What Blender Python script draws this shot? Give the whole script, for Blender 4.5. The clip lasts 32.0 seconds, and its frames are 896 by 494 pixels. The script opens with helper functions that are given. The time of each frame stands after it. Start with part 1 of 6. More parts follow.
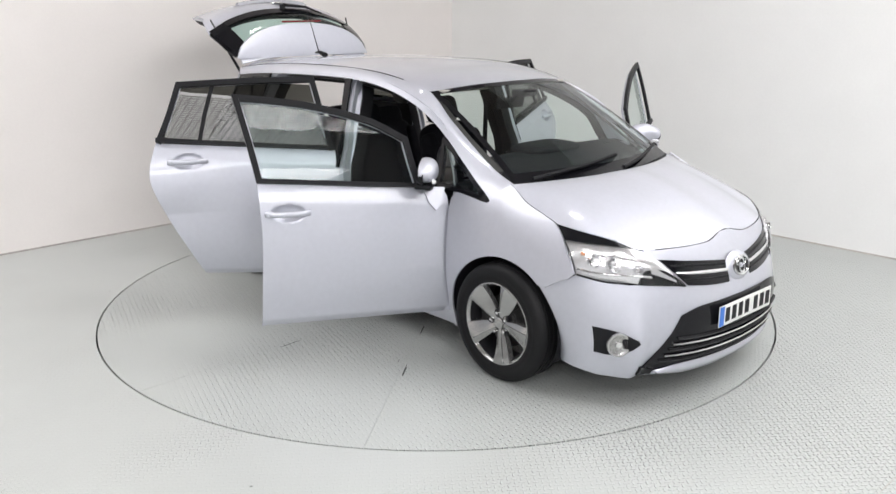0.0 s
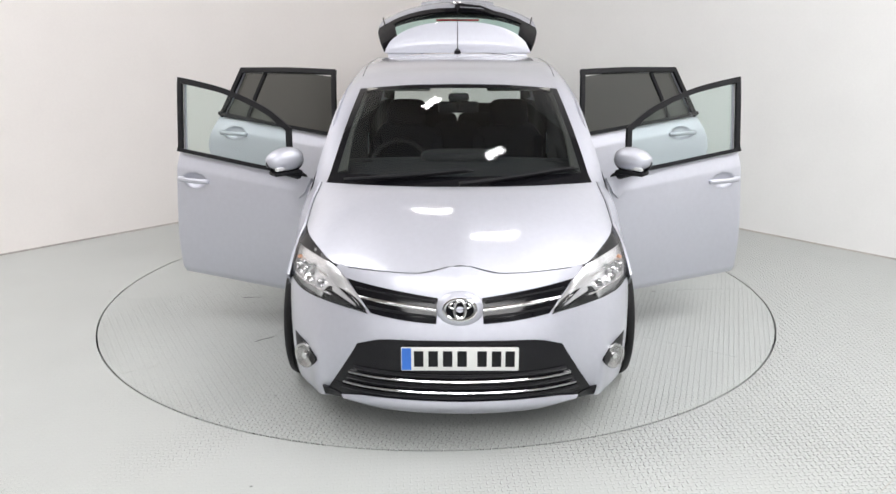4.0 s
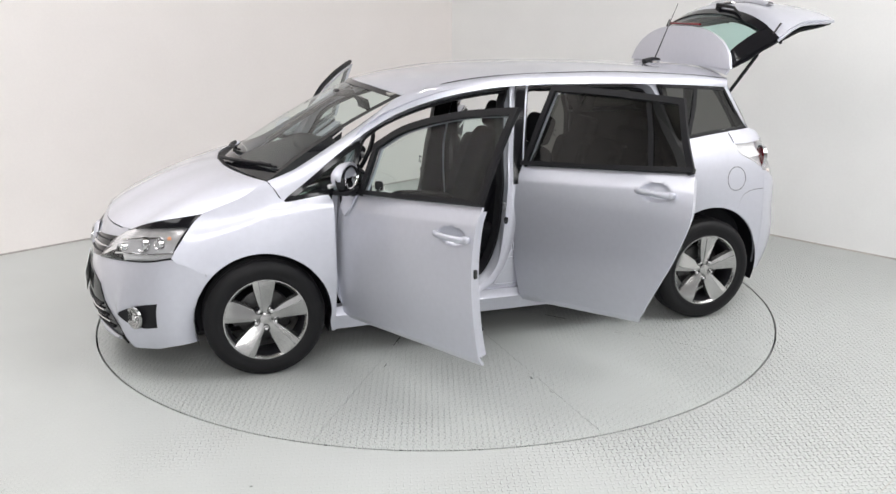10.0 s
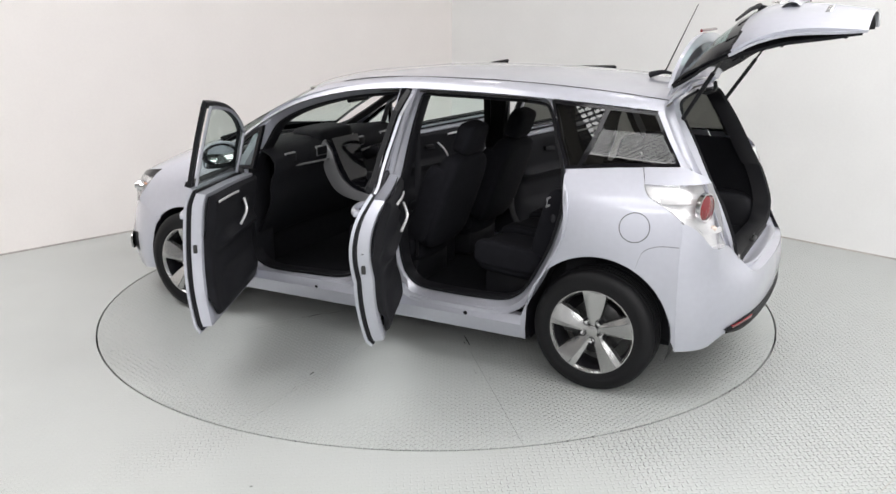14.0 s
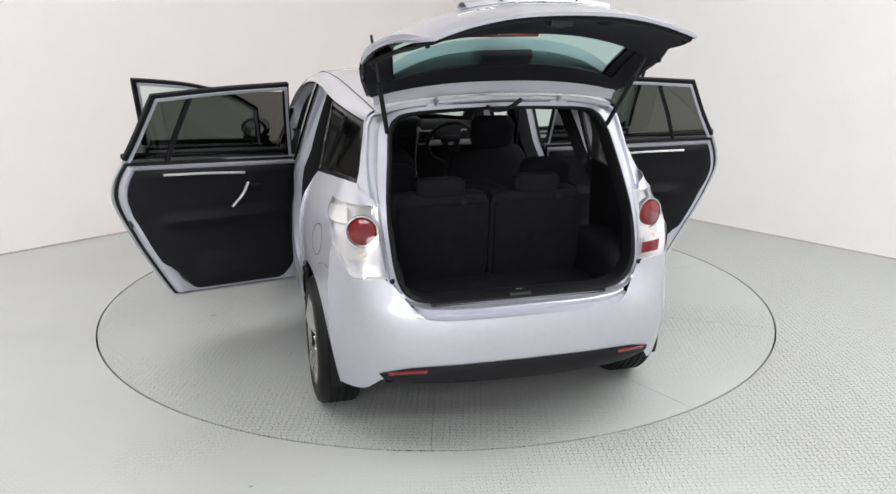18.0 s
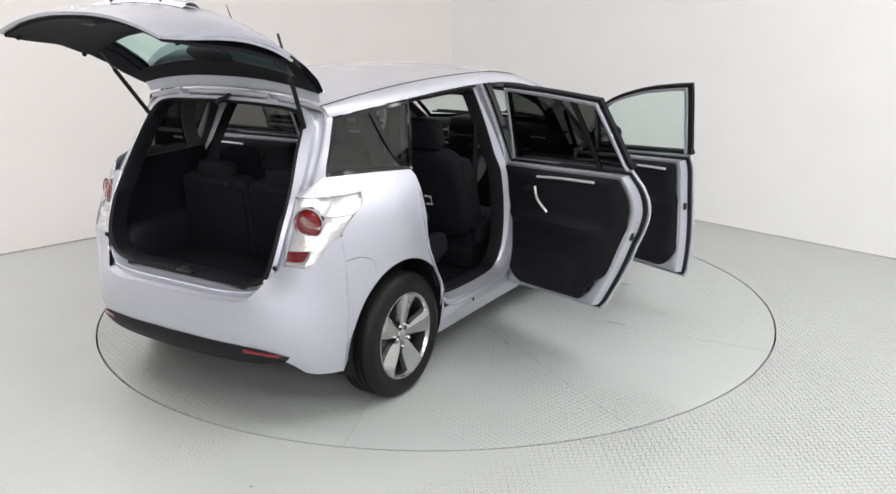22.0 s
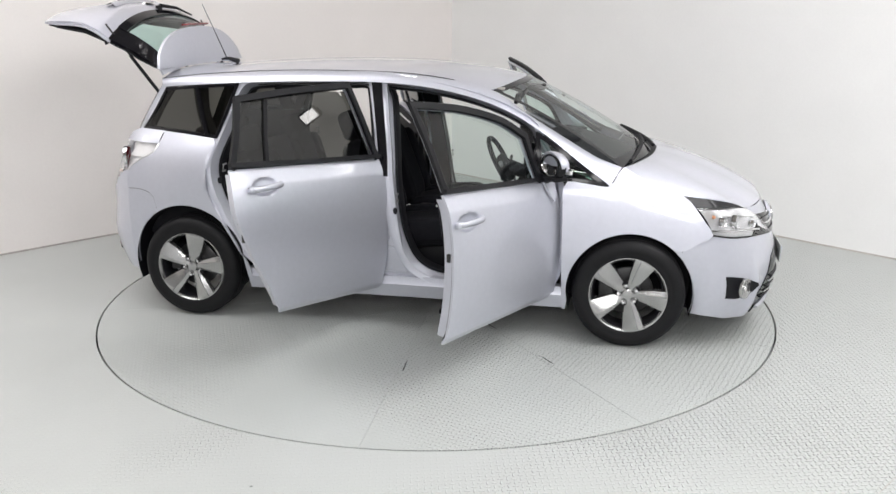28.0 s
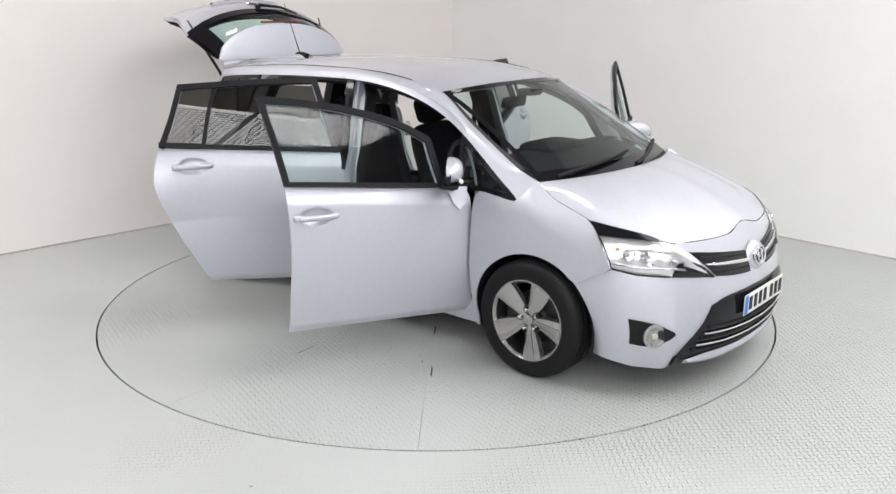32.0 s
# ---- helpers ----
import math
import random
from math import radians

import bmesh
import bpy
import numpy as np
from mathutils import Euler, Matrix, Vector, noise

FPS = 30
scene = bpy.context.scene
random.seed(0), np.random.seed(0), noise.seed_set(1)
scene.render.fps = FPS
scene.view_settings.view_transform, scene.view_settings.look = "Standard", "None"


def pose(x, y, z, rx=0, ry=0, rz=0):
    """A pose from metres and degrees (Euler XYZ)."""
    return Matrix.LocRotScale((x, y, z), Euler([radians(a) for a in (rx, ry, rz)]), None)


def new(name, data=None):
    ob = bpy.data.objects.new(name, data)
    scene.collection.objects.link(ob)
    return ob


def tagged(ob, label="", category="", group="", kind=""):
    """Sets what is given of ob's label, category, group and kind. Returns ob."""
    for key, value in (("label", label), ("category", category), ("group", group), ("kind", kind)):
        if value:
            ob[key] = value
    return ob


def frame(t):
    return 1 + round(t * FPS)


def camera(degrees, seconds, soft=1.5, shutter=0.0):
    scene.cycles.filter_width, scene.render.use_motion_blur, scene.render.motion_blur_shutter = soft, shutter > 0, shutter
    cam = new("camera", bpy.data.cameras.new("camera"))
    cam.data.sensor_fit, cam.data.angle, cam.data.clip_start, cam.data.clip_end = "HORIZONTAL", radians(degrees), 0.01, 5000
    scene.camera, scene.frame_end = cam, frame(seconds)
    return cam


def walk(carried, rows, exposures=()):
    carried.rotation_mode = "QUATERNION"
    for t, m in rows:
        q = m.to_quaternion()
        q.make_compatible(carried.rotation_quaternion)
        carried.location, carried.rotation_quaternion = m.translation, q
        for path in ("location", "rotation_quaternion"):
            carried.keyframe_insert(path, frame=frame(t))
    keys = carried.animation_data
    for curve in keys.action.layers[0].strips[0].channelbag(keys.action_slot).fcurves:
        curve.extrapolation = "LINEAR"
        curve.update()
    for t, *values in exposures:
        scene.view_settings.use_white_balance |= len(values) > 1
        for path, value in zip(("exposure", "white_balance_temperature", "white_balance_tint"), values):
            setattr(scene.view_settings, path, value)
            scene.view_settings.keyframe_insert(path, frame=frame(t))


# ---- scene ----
# ---- camera: it stands still, the turntable carries the car round ----
cam = camera(54.36, 32.0)
VIEW = pose(0, -5.804, 1.9666, 90 - 15.673, 0, -0.733) @ pose(0, 0, 0, 0, 0, -0.082)
walk(cam, [(0.0, VIEW), (32.0, VIEW)])

# angle of the turntable in degrees
TURN = [(0.0, -47.84), (0.2, -48.7), (0.5, -51.15), (1.0, -56.4), (2.0, -67.95), (3.5, -85.3), (5.5, -108.9), (7.0, -126.6),
        (9.0, -150.4), (10.5, -168.3), (12.0, -185.7), (13.0, -197.3), (14.5, -214.6), (16.5, -238.2), (18.0, -255.8),
        (20.0, -278.9), (22.0, -302.4), (24.0, -326.0), (25.5, -343.4), (27.5, -366.6), (29.0, -384.1), (30.0, -395.6),
        (30.5, -399.1), (31.0, -401.07), (31.4, -401.42), (32.0, -401.42)]
CAR_X, CAR_Y = -0.073, 0.143      # the car's middle on the turntable
RING = 2.2246


def steps():
    """The turntable's angle every half second or so, gliding from row to row."""
    ts = [r[0] for r in TURN]
    av = [r[1] for r in TURN]
    n = len(ts)
    slope = []
    for i in range(n):
        a, b = max(i - 1, 0), min(i + 1, n - 1)
        slope.append((av[b] - av[a]) / (ts[b] - ts[a]))
    slope[0] = slope[-1] = slope[-2] = 0
    out = []
    for k in range(0, 129):
        t = k * 0.25
        i = max(j for j in range(n - 1) if ts[j] <= t)
        d = ts[i + 1] - ts[i]
        u = (t - ts[i]) / d
        out.append((t, av[i] * (2 * u**3 - 3 * u**2 + 1) + av[i + 1] * (3 * u**2 - 2 * u**3)
                    + d * slope[i] * (u**3 - 2 * u**2 + u) + d * slope[i + 1] * (u**3 - u**2)))
    return out

# ---- light ----
world = bpy.data.worlds.new("world")
scene.world = world
world.use_nodes = True
bg = world.node_tree.nodes["Background"]
bg.inputs[0].default_value, bg.inputs[1].default_value = (0.9, 0.95, 1.0, 1), 0.05
scene.view_settings.exposure = 0.0


def overhead_light(x, y, sx, sy, watts, turn=0, colour=(1.0, 0.99, 1.0)):
    lamp = bpy.data.lights.new("skylight", "AREA")
    lamp.shape, lamp.size, lamp.size_y, lamp.energy, lamp.color = "RECTANGLE", sx, sy, watts, colour
    ob = new("skylight", lamp)
    ob.matrix_world = pose(x, y, 5.38, 0, 0, turn)
    tagged(ob, "unseen bright light panel at ceiling height", "light", "ceiling lights")
    return ob


# small bright panels over the turntable
for x, y in ((1.12, 0.22), (-0.46, 1.87), (-4.1, -5.9)):
    overhead_light(x, y, 0.22, 0.5, 12, -47)
# large unseen fill lights, added for overall brightness, not real skylights
for x, y, w in ((-4.0, -1.0, 210), (3.5, -2.6, 252), (6.9, -0.9, 345)):
    overhead_light(x, y, 4.2, 3.2, w, -47)
# a long glazed skylight behind the camera
for x, w in ((-1.9, 188), (1.3, 200), (4.5, 228)):
    overhead_light(x, -7.5, 3.1, 1.9, w)
# another added fill light far behind the camera, no skylight known there
overhead_light(0.2, -13.0, 9.0, 4.0, 1110)
# ---- materials ----
def material(name, colour, rough=0.5, metal=0.0, coat=0.0, bump=0.0, scale=40.0, vary=0.06, spec=0.5, emit=None, alpha=None, trans=0.0, stretch=None, dirt=0.0):
    m = bpy.data.materials.new(name)
    m.use_nodes = True
    nt = m.node_tree
    b = nt.nodes["Principled BSDF"]
    b.inputs["Base Color"].default_value = (*colour, 1)
    b.inputs["Roughness"].default_value = rough
    b.inputs["Metallic"].default_value = metal
    b.inputs["Specular IOR Level"].default_value = spec
    if coat:
        b.inputs["Coat Weight"].default_value, b.inputs["Coat Roughness"].default_value = coat, 0.04
    if trans:
        b.inputs["Transmission Weight"].default_value = trans
    if emit:
        b.inputs["Emission Color"].default_value, b.inputs["Emission Strength"].default_value = (*emit[0], 1), emit[1]
    if vary or bump:
        tc = nt.nodes.new("ShaderNodeTexCoord")
        src = tc.outputs["Object"]
        if stretch:
            mp = nt.nodes.new("ShaderNodeMapping")
            mp.inputs["Scale"].default_value = stretch
            nt.links.new(src, mp.inputs[0])
            src = mp.outputs[0]
        fine, broad = (nt.nodes.new("ShaderNodeTexNoise") for _ in range(2))
        fine.inputs["Scale"].default_value, broad.inputs["Scale"].default_value = scale, max(scale / 25, 0.6)
        fine.inputs["Detail"].default_value = 4
        nt.links.new(src, fine.inputs["Vector"])
        nt.links.new(src, broad.inputs["Vector"])
        if vary:
            add = nt.nodes.new("ShaderNodeMath")
            add.operation = "ADD"
            nt.links.new(fine.outputs[0], add.inputs[0])
            nt.links.new(broad.outputs[0], add.inputs[1])
            mr = nt.nodes.new("ShaderNodeMapRange")
            mr.inputs["From Min"].default_value, mr.inputs["From Max"].default_value = 0.6, 1.4
            mr.inputs["To Min"].default_value, mr.inputs["To Max"].default_value = 1 - vary, 1 + vary
            nt.links.new(add.outputs[0], mr.inputs[0])
            mix = nt.nodes.new("ShaderNodeVectorMath")
            mix.operation = "SCALE"
            mix.inputs[0].default_value = colour
            nt.links.new(mr.outputs[0], mix.inputs["Scale"])
            nt.links.new(mix.outputs[0], b.inputs["Base Color"])
        if bump:
            bp = nt.nodes.new("ShaderNodeBump")
            bp.inputs["Strength"].default_value, bp.inputs["Distance"].default_value = bump, 0.002
            nt.links.new(fine.outputs[0], bp.inputs["Height"])
            nt.links.new(bp.outputs[0], b.inputs["Normal"])
    return m


def tread_plate(name, colour, turn=0.0, most=1.2, drift=0.0):
    """Painted steel chequer plate: raised lugs in two directions, worn and scuffed paint, lug shading put into the
    colour.
    """
    m = material(name, colour, 0.34, 0, 0, 0, 2.2, 0.05)
    nt = m.node_tree
    b = nt.nodes["Principled BSDF"]
    N, L = nt.nodes.new, nt.links.new

    def op(kind, a, c=None, d=None):
        n = N("ShaderNodeMath")
        n.operation = kind
        for i, v in enumerate((a, c, d)):
            if v is None:
                continue
            if isinstance(v, (int, float)):
                n.inputs[i].default_value = v
            else:
                L(v, n.inputs[i])
        return n.outputs[0]
    tc, mp, sep = N("ShaderNodeTexCoord"), N("ShaderNodeMapping"), N("ShaderNodeSeparateXYZ")
    mp.inputs["Scale"].default_value, mp.inputs["Rotation"].default_value = (34, 34, 1), (0, 0, turn)
    L(tc.outputs["Object"], mp.inputs[0])
    L(mp.outputs[0], sep.inputs[0])
    u, v = sep.outputs[0], sep.outputs[1]
    par = op("FLOORED_MODULO", op("ADD", op("FLOOR", u), op("FLOOR", v)), 2.0)
    fu, fv = op("SUBTRACT", op("FRACT", u), 0.5), op("SUBTRACT", op("FRACT", v), 0.5)
    a = op("ADD", op("POWER", op("DIVIDE", fu, 0.46), 2.0), op("POWER", op("DIVIDE", fv, 0.14), 2.0))
    c = op("ADD", op("POWER", op("DIVIDE", fv, 0.46), 2.0), op("POWER", op("DIVIDE", fu, 0.14), 2.0))
    d = op("ADD", op("MULTIPLY", a, par), op("MULTIPLY", c, op("SUBTRACT", 1.0, par)))
    lug = N("ShaderNodeMapRange")
    lug.interpolation_type = "SMOOTHSTEP"
    lug.inputs["From Min"].default_value, lug.inputs["From Max"].default_value = 1.1, 0.2
    L(d, lug.inputs[0])
    # lug relief and its painted shading vary in broad patches, stronger towards +x with drift
    patch, big = N("ShaderNodeTexNoise"), N("ShaderNodeMapRange")
    patch.inputs["Scale"].default_value = 0.6
    L(tc.outputs["Object"], patch.inputs["Vector"])
    big.inputs["From Min"].default_value, big.inputs["From Max"].default_value = 0.40, 0.62
    big.inputs["To Min"].default_value, big.inputs["To Max"].default_value = 0.15, most
    place = N("ShaderNodeSeparateXYZ")
    L(tc.outputs["Object"], place.inputs[0])
    L(op("MULTIPLY_ADD", place.outputs[0], drift, patch.outputs[0]), big.inputs[0])
    bp = N("ShaderNodeBump")
    bp.inputs["Distance"].default_value = 0.009
    L(op("MULTIPLY", big.outputs[0], 0.9), bp.inputs["Strength"])
    L(lug.outputs[0], bp.inputs["Height"])
    L(bp.outputs[0], b.inputs["Normal"])
    # shade painted beside each lug, glint painted on its top, with a few dark specks
    base = b.inputs["Base Color"].links[0].from_socket
    vor, spk = N("ShaderNodeTexVoronoi"), N("ShaderNodeMapRange")
    vor.inputs["Scale"].default_value = 2.6
    L(tc.outputs["Object"], vor.inputs["Vector"])
    spk.inputs["From Min"].default_value, spk.inputs["From Max"].default_value = 0.012, 0.024
    spk.inputs["To Min"].default_value, spk.inputs["To Max"].default_value = 0.35, 1.0
    L(vor.outputs["Distance"], spk.inputs[0])
    # dark edge on one side only: the lug's shade, put into the colour
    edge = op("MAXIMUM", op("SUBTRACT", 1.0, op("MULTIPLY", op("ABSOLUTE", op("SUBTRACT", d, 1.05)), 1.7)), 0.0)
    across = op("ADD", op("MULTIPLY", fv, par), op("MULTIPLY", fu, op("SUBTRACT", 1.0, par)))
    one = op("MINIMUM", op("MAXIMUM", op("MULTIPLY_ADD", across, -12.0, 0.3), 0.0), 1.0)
    lug_shading = op("MULTIPLY_ADD", op("MULTIPLY", op("MULTIPLY", edge, one), big.outputs[0]), -1.0, op("MULTIPLY_ADD", op("MULTIPLY", lug.outputs[0], big.outputs[0]), 0.20, 1.0))
    sc = N("ShaderNodeVectorMath")
    sc.operation = "SCALE"
    L(base, sc.inputs[0])
    L(op("MULTIPLY", op("MAXIMUM", lug_shading, 0.3), spk.outputs[0]), sc.inputs["Scale"])
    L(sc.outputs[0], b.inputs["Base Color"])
    return m


PAINT = material("silver_paint", (0.590, 0.60, 0.665), 0.54, 0.76, 1.0, 0.012, 900, 0.03)
PAINT.node_tree.nodes["Principled BSDF"].inputs["Coat Roughness"].default_value = 0.09
BLACK_GLOSS = material("gloss_black", (0.007, 0.007, 0.009), 0.08, 0, 0.0, 0, 60, 0.1, 0.3)
BLACK_TRIM = material("black_plastic", (0.010, 0.010, 0.012), 0.5, 0, 0, 0.15, 500, 0.15, 0.2)
CLOTH = material("dark_cloth", (0.0105, 0.0105, 0.0135), 0.9, 0, 0, 0.4, 700, 0.25, 0.15)
CARD = material("dark_soft_trim", (0.010, 0.010, 0.0125), 0.65, 0, 0, 0.3, 400, 0.12, 0.2)
CARPET = material("black_carpet", (0.010, 0.010, 0.012), 0.95, 0, 0, 0.5, 600, 0.3, 0.1)
RUBBER = material("tyre_rubber", (0.006, 0.006, 0.007), 0.55, 0, 0, 0.2, 200, 0.15, 0.25)
ALLOY = material("alloy_grey", (0.44, 0.44, 0.435), 0.25, 0.88, 0.3, 0, 60, 0.05)
DARK_METAL = material("dark_metal", (0.06, 0.06, 0.06), 0.45, 0.8, 0, 0.1, 90, 0.2)
CHROME = material("chrome", (0.75, 0.75, 0.76), 0.1, 1.0, 0, 0, 30, 0.03)
BRIGHT = material("satin_chrome", (0.82, 0.82, 0.83), 0.34, 0.55, 0, 0, 90, 0.04)
SATIN = material("satin_silver_plastic", (0.34, 0.34, 0.35), 0.38, 0.6, 0, 0, 90, 0.05)
RED_LENS = material("red_lens", (0.19, 0.005, 0.010), 0.12, 0, 0.6, 0.3, 90, 0.35)
REFLECTOR = material("lamp_reflector", (0.86, 0.86, 0.87), 0.20, 0.45, 0, 0.5, 45, 0.1)
HEAD_REFLECTOR = material("headlamp_reflector", (0.84, 0.84, 0.86), 0.15, 0.65, 0, 0.6, 34, 0.15)
WHITE_PLATE = material("plate_white", (0.75, 0.76, 0.74), 0.35, 0, 0, 0, 60, 0.03)
PLATE_BLUE = material("plate_blue", (0.03, 0.16, 0.6), 0.35, 0, 0, 0, 60, 0.05)
WALL_PAINT = material("white_wall_paint", (0.88, 0.838, 0.815), 0.55, 0, 0, 0.1, 60, 0.02, 0.3)
WALL_PAINT_2 = material("white_wall_paint_cool", (0.86, 0.86, 0.85), 0.55, 0, 0, 0.1, 60, 0.02, 0.3)
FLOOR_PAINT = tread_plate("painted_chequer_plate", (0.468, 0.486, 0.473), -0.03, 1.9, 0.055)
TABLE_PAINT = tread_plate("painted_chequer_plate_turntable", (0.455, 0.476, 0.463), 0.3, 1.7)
WALL_GREY = material("grey_unseen_wall", (0.42, 0.42, 0.43), 0.7, 0, 0, 0.1, 30, 0.12, 0.3)
CEILING_PAINT = material("dull_ceiling", (0.30, 0.275, 0.25), 0.8, 0, 0, 0.1, 10, 0.1, 0.3)
GREY_STEEL = material("grey_steel", (0.10, 0.10, 0.11), 0.5, 0.3, 0, 0, 30, 0.1)
SEALANT = material("dull_sealant", (0.48, 0.45, 0.42), 0.7, 0, 0, 0.2, 20, 0.35)
GAP = material("dark_gap", (0.03, 0.03, 0.03), 0.8, 0, 0, 0, 60, 0.1)


def glass(name, tint, rough=0.0):
    """Thin pane: tinted see-through with a real sheen."""
    m = bpy.data.materials.new(name)
    m.use_nodes = True
    nt = m.node_tree
    nt.nodes.remove(nt.nodes["Principled BSDF"])
    clear, gloss, mix, fr = (nt.nodes.new("ShaderNode" + k) for k in ("BsdfTransparent", "BsdfGlossy", "MixShader", "LayerWeight"))
    clear.inputs[0].default_value = (*tint, 1)
    gloss.inputs["Roughness"].default_value = rough
    fr.inputs["Blend"].default_value = 0.5
    power, scale_ = nt.nodes.new("ShaderNodeMath"), nt.nodes.new("ShaderNodeMath")
    power.operation, scale_.operation = "POWER", "MULTIPLY_ADD"
    power.inputs[1].default_value, scale_.inputs[1].default_value, scale_.inputs[2].default_value = 4.5, 0.93, 0.048
    nt.links.new(fr.outputs["Facing"], power.inputs[0])
    nt.links.new(power.outputs[0], scale_.inputs[0])
    nt.links.new(scale_.outputs[0], mix.inputs[0])
    nt.links.new(clear.outputs[0], mix.inputs[1])
    nt.links.new(gloss.outputs[0], mix.inputs[2])
    nt.links.new(mix.outputs[0], nt.nodes["Material Output"].inputs[0])
    return m


GLASS = glass("green_tint_glass", (0.80, 0.90, 0.865))
PRIVACY = glass("dark_privacy_glass", (0.12, 0.122, 0.112))
GATE_GLASS = glass("teal_tint_glass", (0.62, 0.84, 0.79))
LENS = glass("clear_lens", (0.97, 0.97, 0.97))
# ---- mesh helpers ----
def curve(pts, n):
    """n points along a smooth line through pts (tuples of any length), evenly by chord."""
    p = [Vector(q) for q in pts]
    if len(p) == 2:
        return [p[0].lerp(p[1], i / (n - 1)) for i in range(n)]
    d = [0.0]
    for a, b in zip(p, p[1:]):
        d.append(d[-1] + max((b - a).length, 1e-6))
    m = []
    for i in range(len(p)):
        a, b = max(i - 1, 0), min(i + 1, len(p) - 1)
        m.append((p[b] - p[a]) / (d[b] - d[a]))
    out = []
    j = 0
    for i in range(n):
        s = d[-1] * i / (n - 1)
        while j < len(p) - 2 and s > d[j + 1]:
            j += 1
        h = d[j + 1] - d[j]
        u = (s - d[j]) / h
        out.append(p[j] * (2 * u**3 - 3 * u**2 + 1) + p[j + 1] * (3 * u**2 - 2 * u**3)
                   + m[j] * (h * (u**3 - 2 * u**2 + u)) + m[j + 1] * (h * (u**3 - u**2)))
    return out


def at(table, x):
    """Smooth value from a table of (x, value), x rising."""
    if x <= table[0][0]:
        return table[0][1]
    if x >= table[-1][0]:
        return table[-1][1]
    i = max(k for k in range(len(table) - 1) if table[k][0] <= x)
    sl = []
    for k in (i, i + 1):
        a, b = max(k - 1, 0), min(k + 1, len(table) - 1)
        sl.append((table[b][1] - table[a][1]) / (table[b][0] - table[a][0]))
    h = table[i + 1][0] - table[i][0]
    u = (x - table[i][0]) / h
    return (table[i][1] * (2 * u**3 - 3 * u**2 + 1) + table[i + 1][1] * (3 * u**2 - 2 * u**3)
            + h * sl[0] * (u**3 - 2 * u**2 + u) + h * sl[1] * (u**3 - u**2))


def thicken(bm, thick):
    """A solid of that depth behind the faces."""
    bm.normal_update()
    faces, verts = bm.faces[:], bm.verts[:]
    rim = [(e.verts[0], e.verts[1], e.link_loops[0].vert is e.verts[0]) for e in bm.edges if len(e.link_faces) == 1]
    back = {v: bm.verts.new(v.co - v.normal * thick) for v in verts}
    for f in faces:
        bm.faces.new([back[v] for v in reversed(f.verts[:])])
    for a, b, fwd in rim:
        bm.faces.new((b, a, back[a], back[b]) if fwd else (a, b, back[b], back[a]))


def sheet(rows, thick=0.0, flip=False, ring=False):
    """A mesh through rows of points; thick: a solid of that depth behind the face."""
    bm = bmesh.new()
    vs = [[bm.verts.new(p) for p in r] for r in rows]
    for a, b in zip(vs, vs[1:]):
        n = len(a)
        for i in range(n if ring else n - 1):
            k = (i + 1) % n
            q = (a[i], a[k], b[k], b[i])
            try:
                bm.faces.new(q[::-1] if flip else q)
            except ValueError:
                pass
    bmesh.ops.remove_doubles(bm, verts=bm.verts, dist=1e-5)
    if thick:
        thicken(bm, thick)
    return bm


def ruled(a, b, m, bulge=None):
    """Rows from line a to line b."""
    return [[p.lerp(q, k / (m - 1)) for p, q in zip(a, b)] for k in range(m)]


def join(*bms):
    bm = bmesh.new()
    for b in bms:
        me = bpy.data.meshes.new("t")
        b.to_mesh(me)
        b.free()
        bm.from_mesh(me)
        bpy.data.meshes.remove(me)
    return bm


def box(x0, x1, y0, y1, z0, z1, bevel=0.01, seg=2):
    bm = bmesh.new()
    bmesh.ops.create_cube(bm, size=1, matrix=Matrix.Translation(((x0 + x1) / 2, (y0 + y1) / 2, (z0 + z1) / 2)) @ Matrix.Diagonal((abs(x1 - x0), abs(y1 - y0), abs(z1 - z0), 1)))
    if bevel:
        bmesh.ops.bevel(bm, geom=bm.edges[:], offset=bevel, segments=seg, affect="EDGES", profile=0.5)
    return bm


def tube(pts, r, n=8, smooth=0, flat=1.0):
    """A round bar along pts; r one radius or one for each end."""
    p = curve(pts, smooth) if smooth else [Vector(q) for q in pts]
    rr = [r] * len(p) if isinstance(r, (int, float)) else [r[0] + (r[1] - r[0]) * i / (len(p) - 1) for i in range(len(p))]
    rows = []
    up = Vector((0, 0, 1))
    for i, q in enumerate(p):
        t = (p[min(i + 1, len(p) - 1)] - p[max(i - 1, 0)]).normalized()
        s = t.cross(up)
        if s.length < 1e-3:
            s = t.cross(Vector((1, 0, 0)))
        s.normalize()
        w = s.cross(t)
        rows.append([q + (s * math.cos(a) + w * math.sin(a) * flat) * rr[i] for a in (2 * math.pi * k / n for k in range(n))])
    bm = sheet(rows, ring=True)
    for row in (rows[0][::-1], rows[-1]):
        bm.faces.new([bm.verts.new(q) for q in row])
    bmesh.ops.remove_doubles(bm, verts=bm.verts, dist=1e-6)
    bmesh.ops.recalc_face_normals(bm, faces=bm.faces[:])
    return bm


def lathe(profile, n=48, axis="y", centre=(0, 0, 0)):
    """A turned body: profile of (radius, along)."""
    rows = []
    for r, s in profile:
        row = []
        for k in range(n):
            a = 2 * math.pi * k / n
            c, d = r * math.cos(a), r * math.sin(a)
            row.append(Vector({"y": (c, s, d), "z": (c, d, s), "x": (s, c, d)}[axis]) + Vector(centre))
        rows.append(row)
    bm = sheet(rows, ring=True)
    bmesh.ops.recalc_face_normals(bm, faces=bm.faces[:])
    return bm


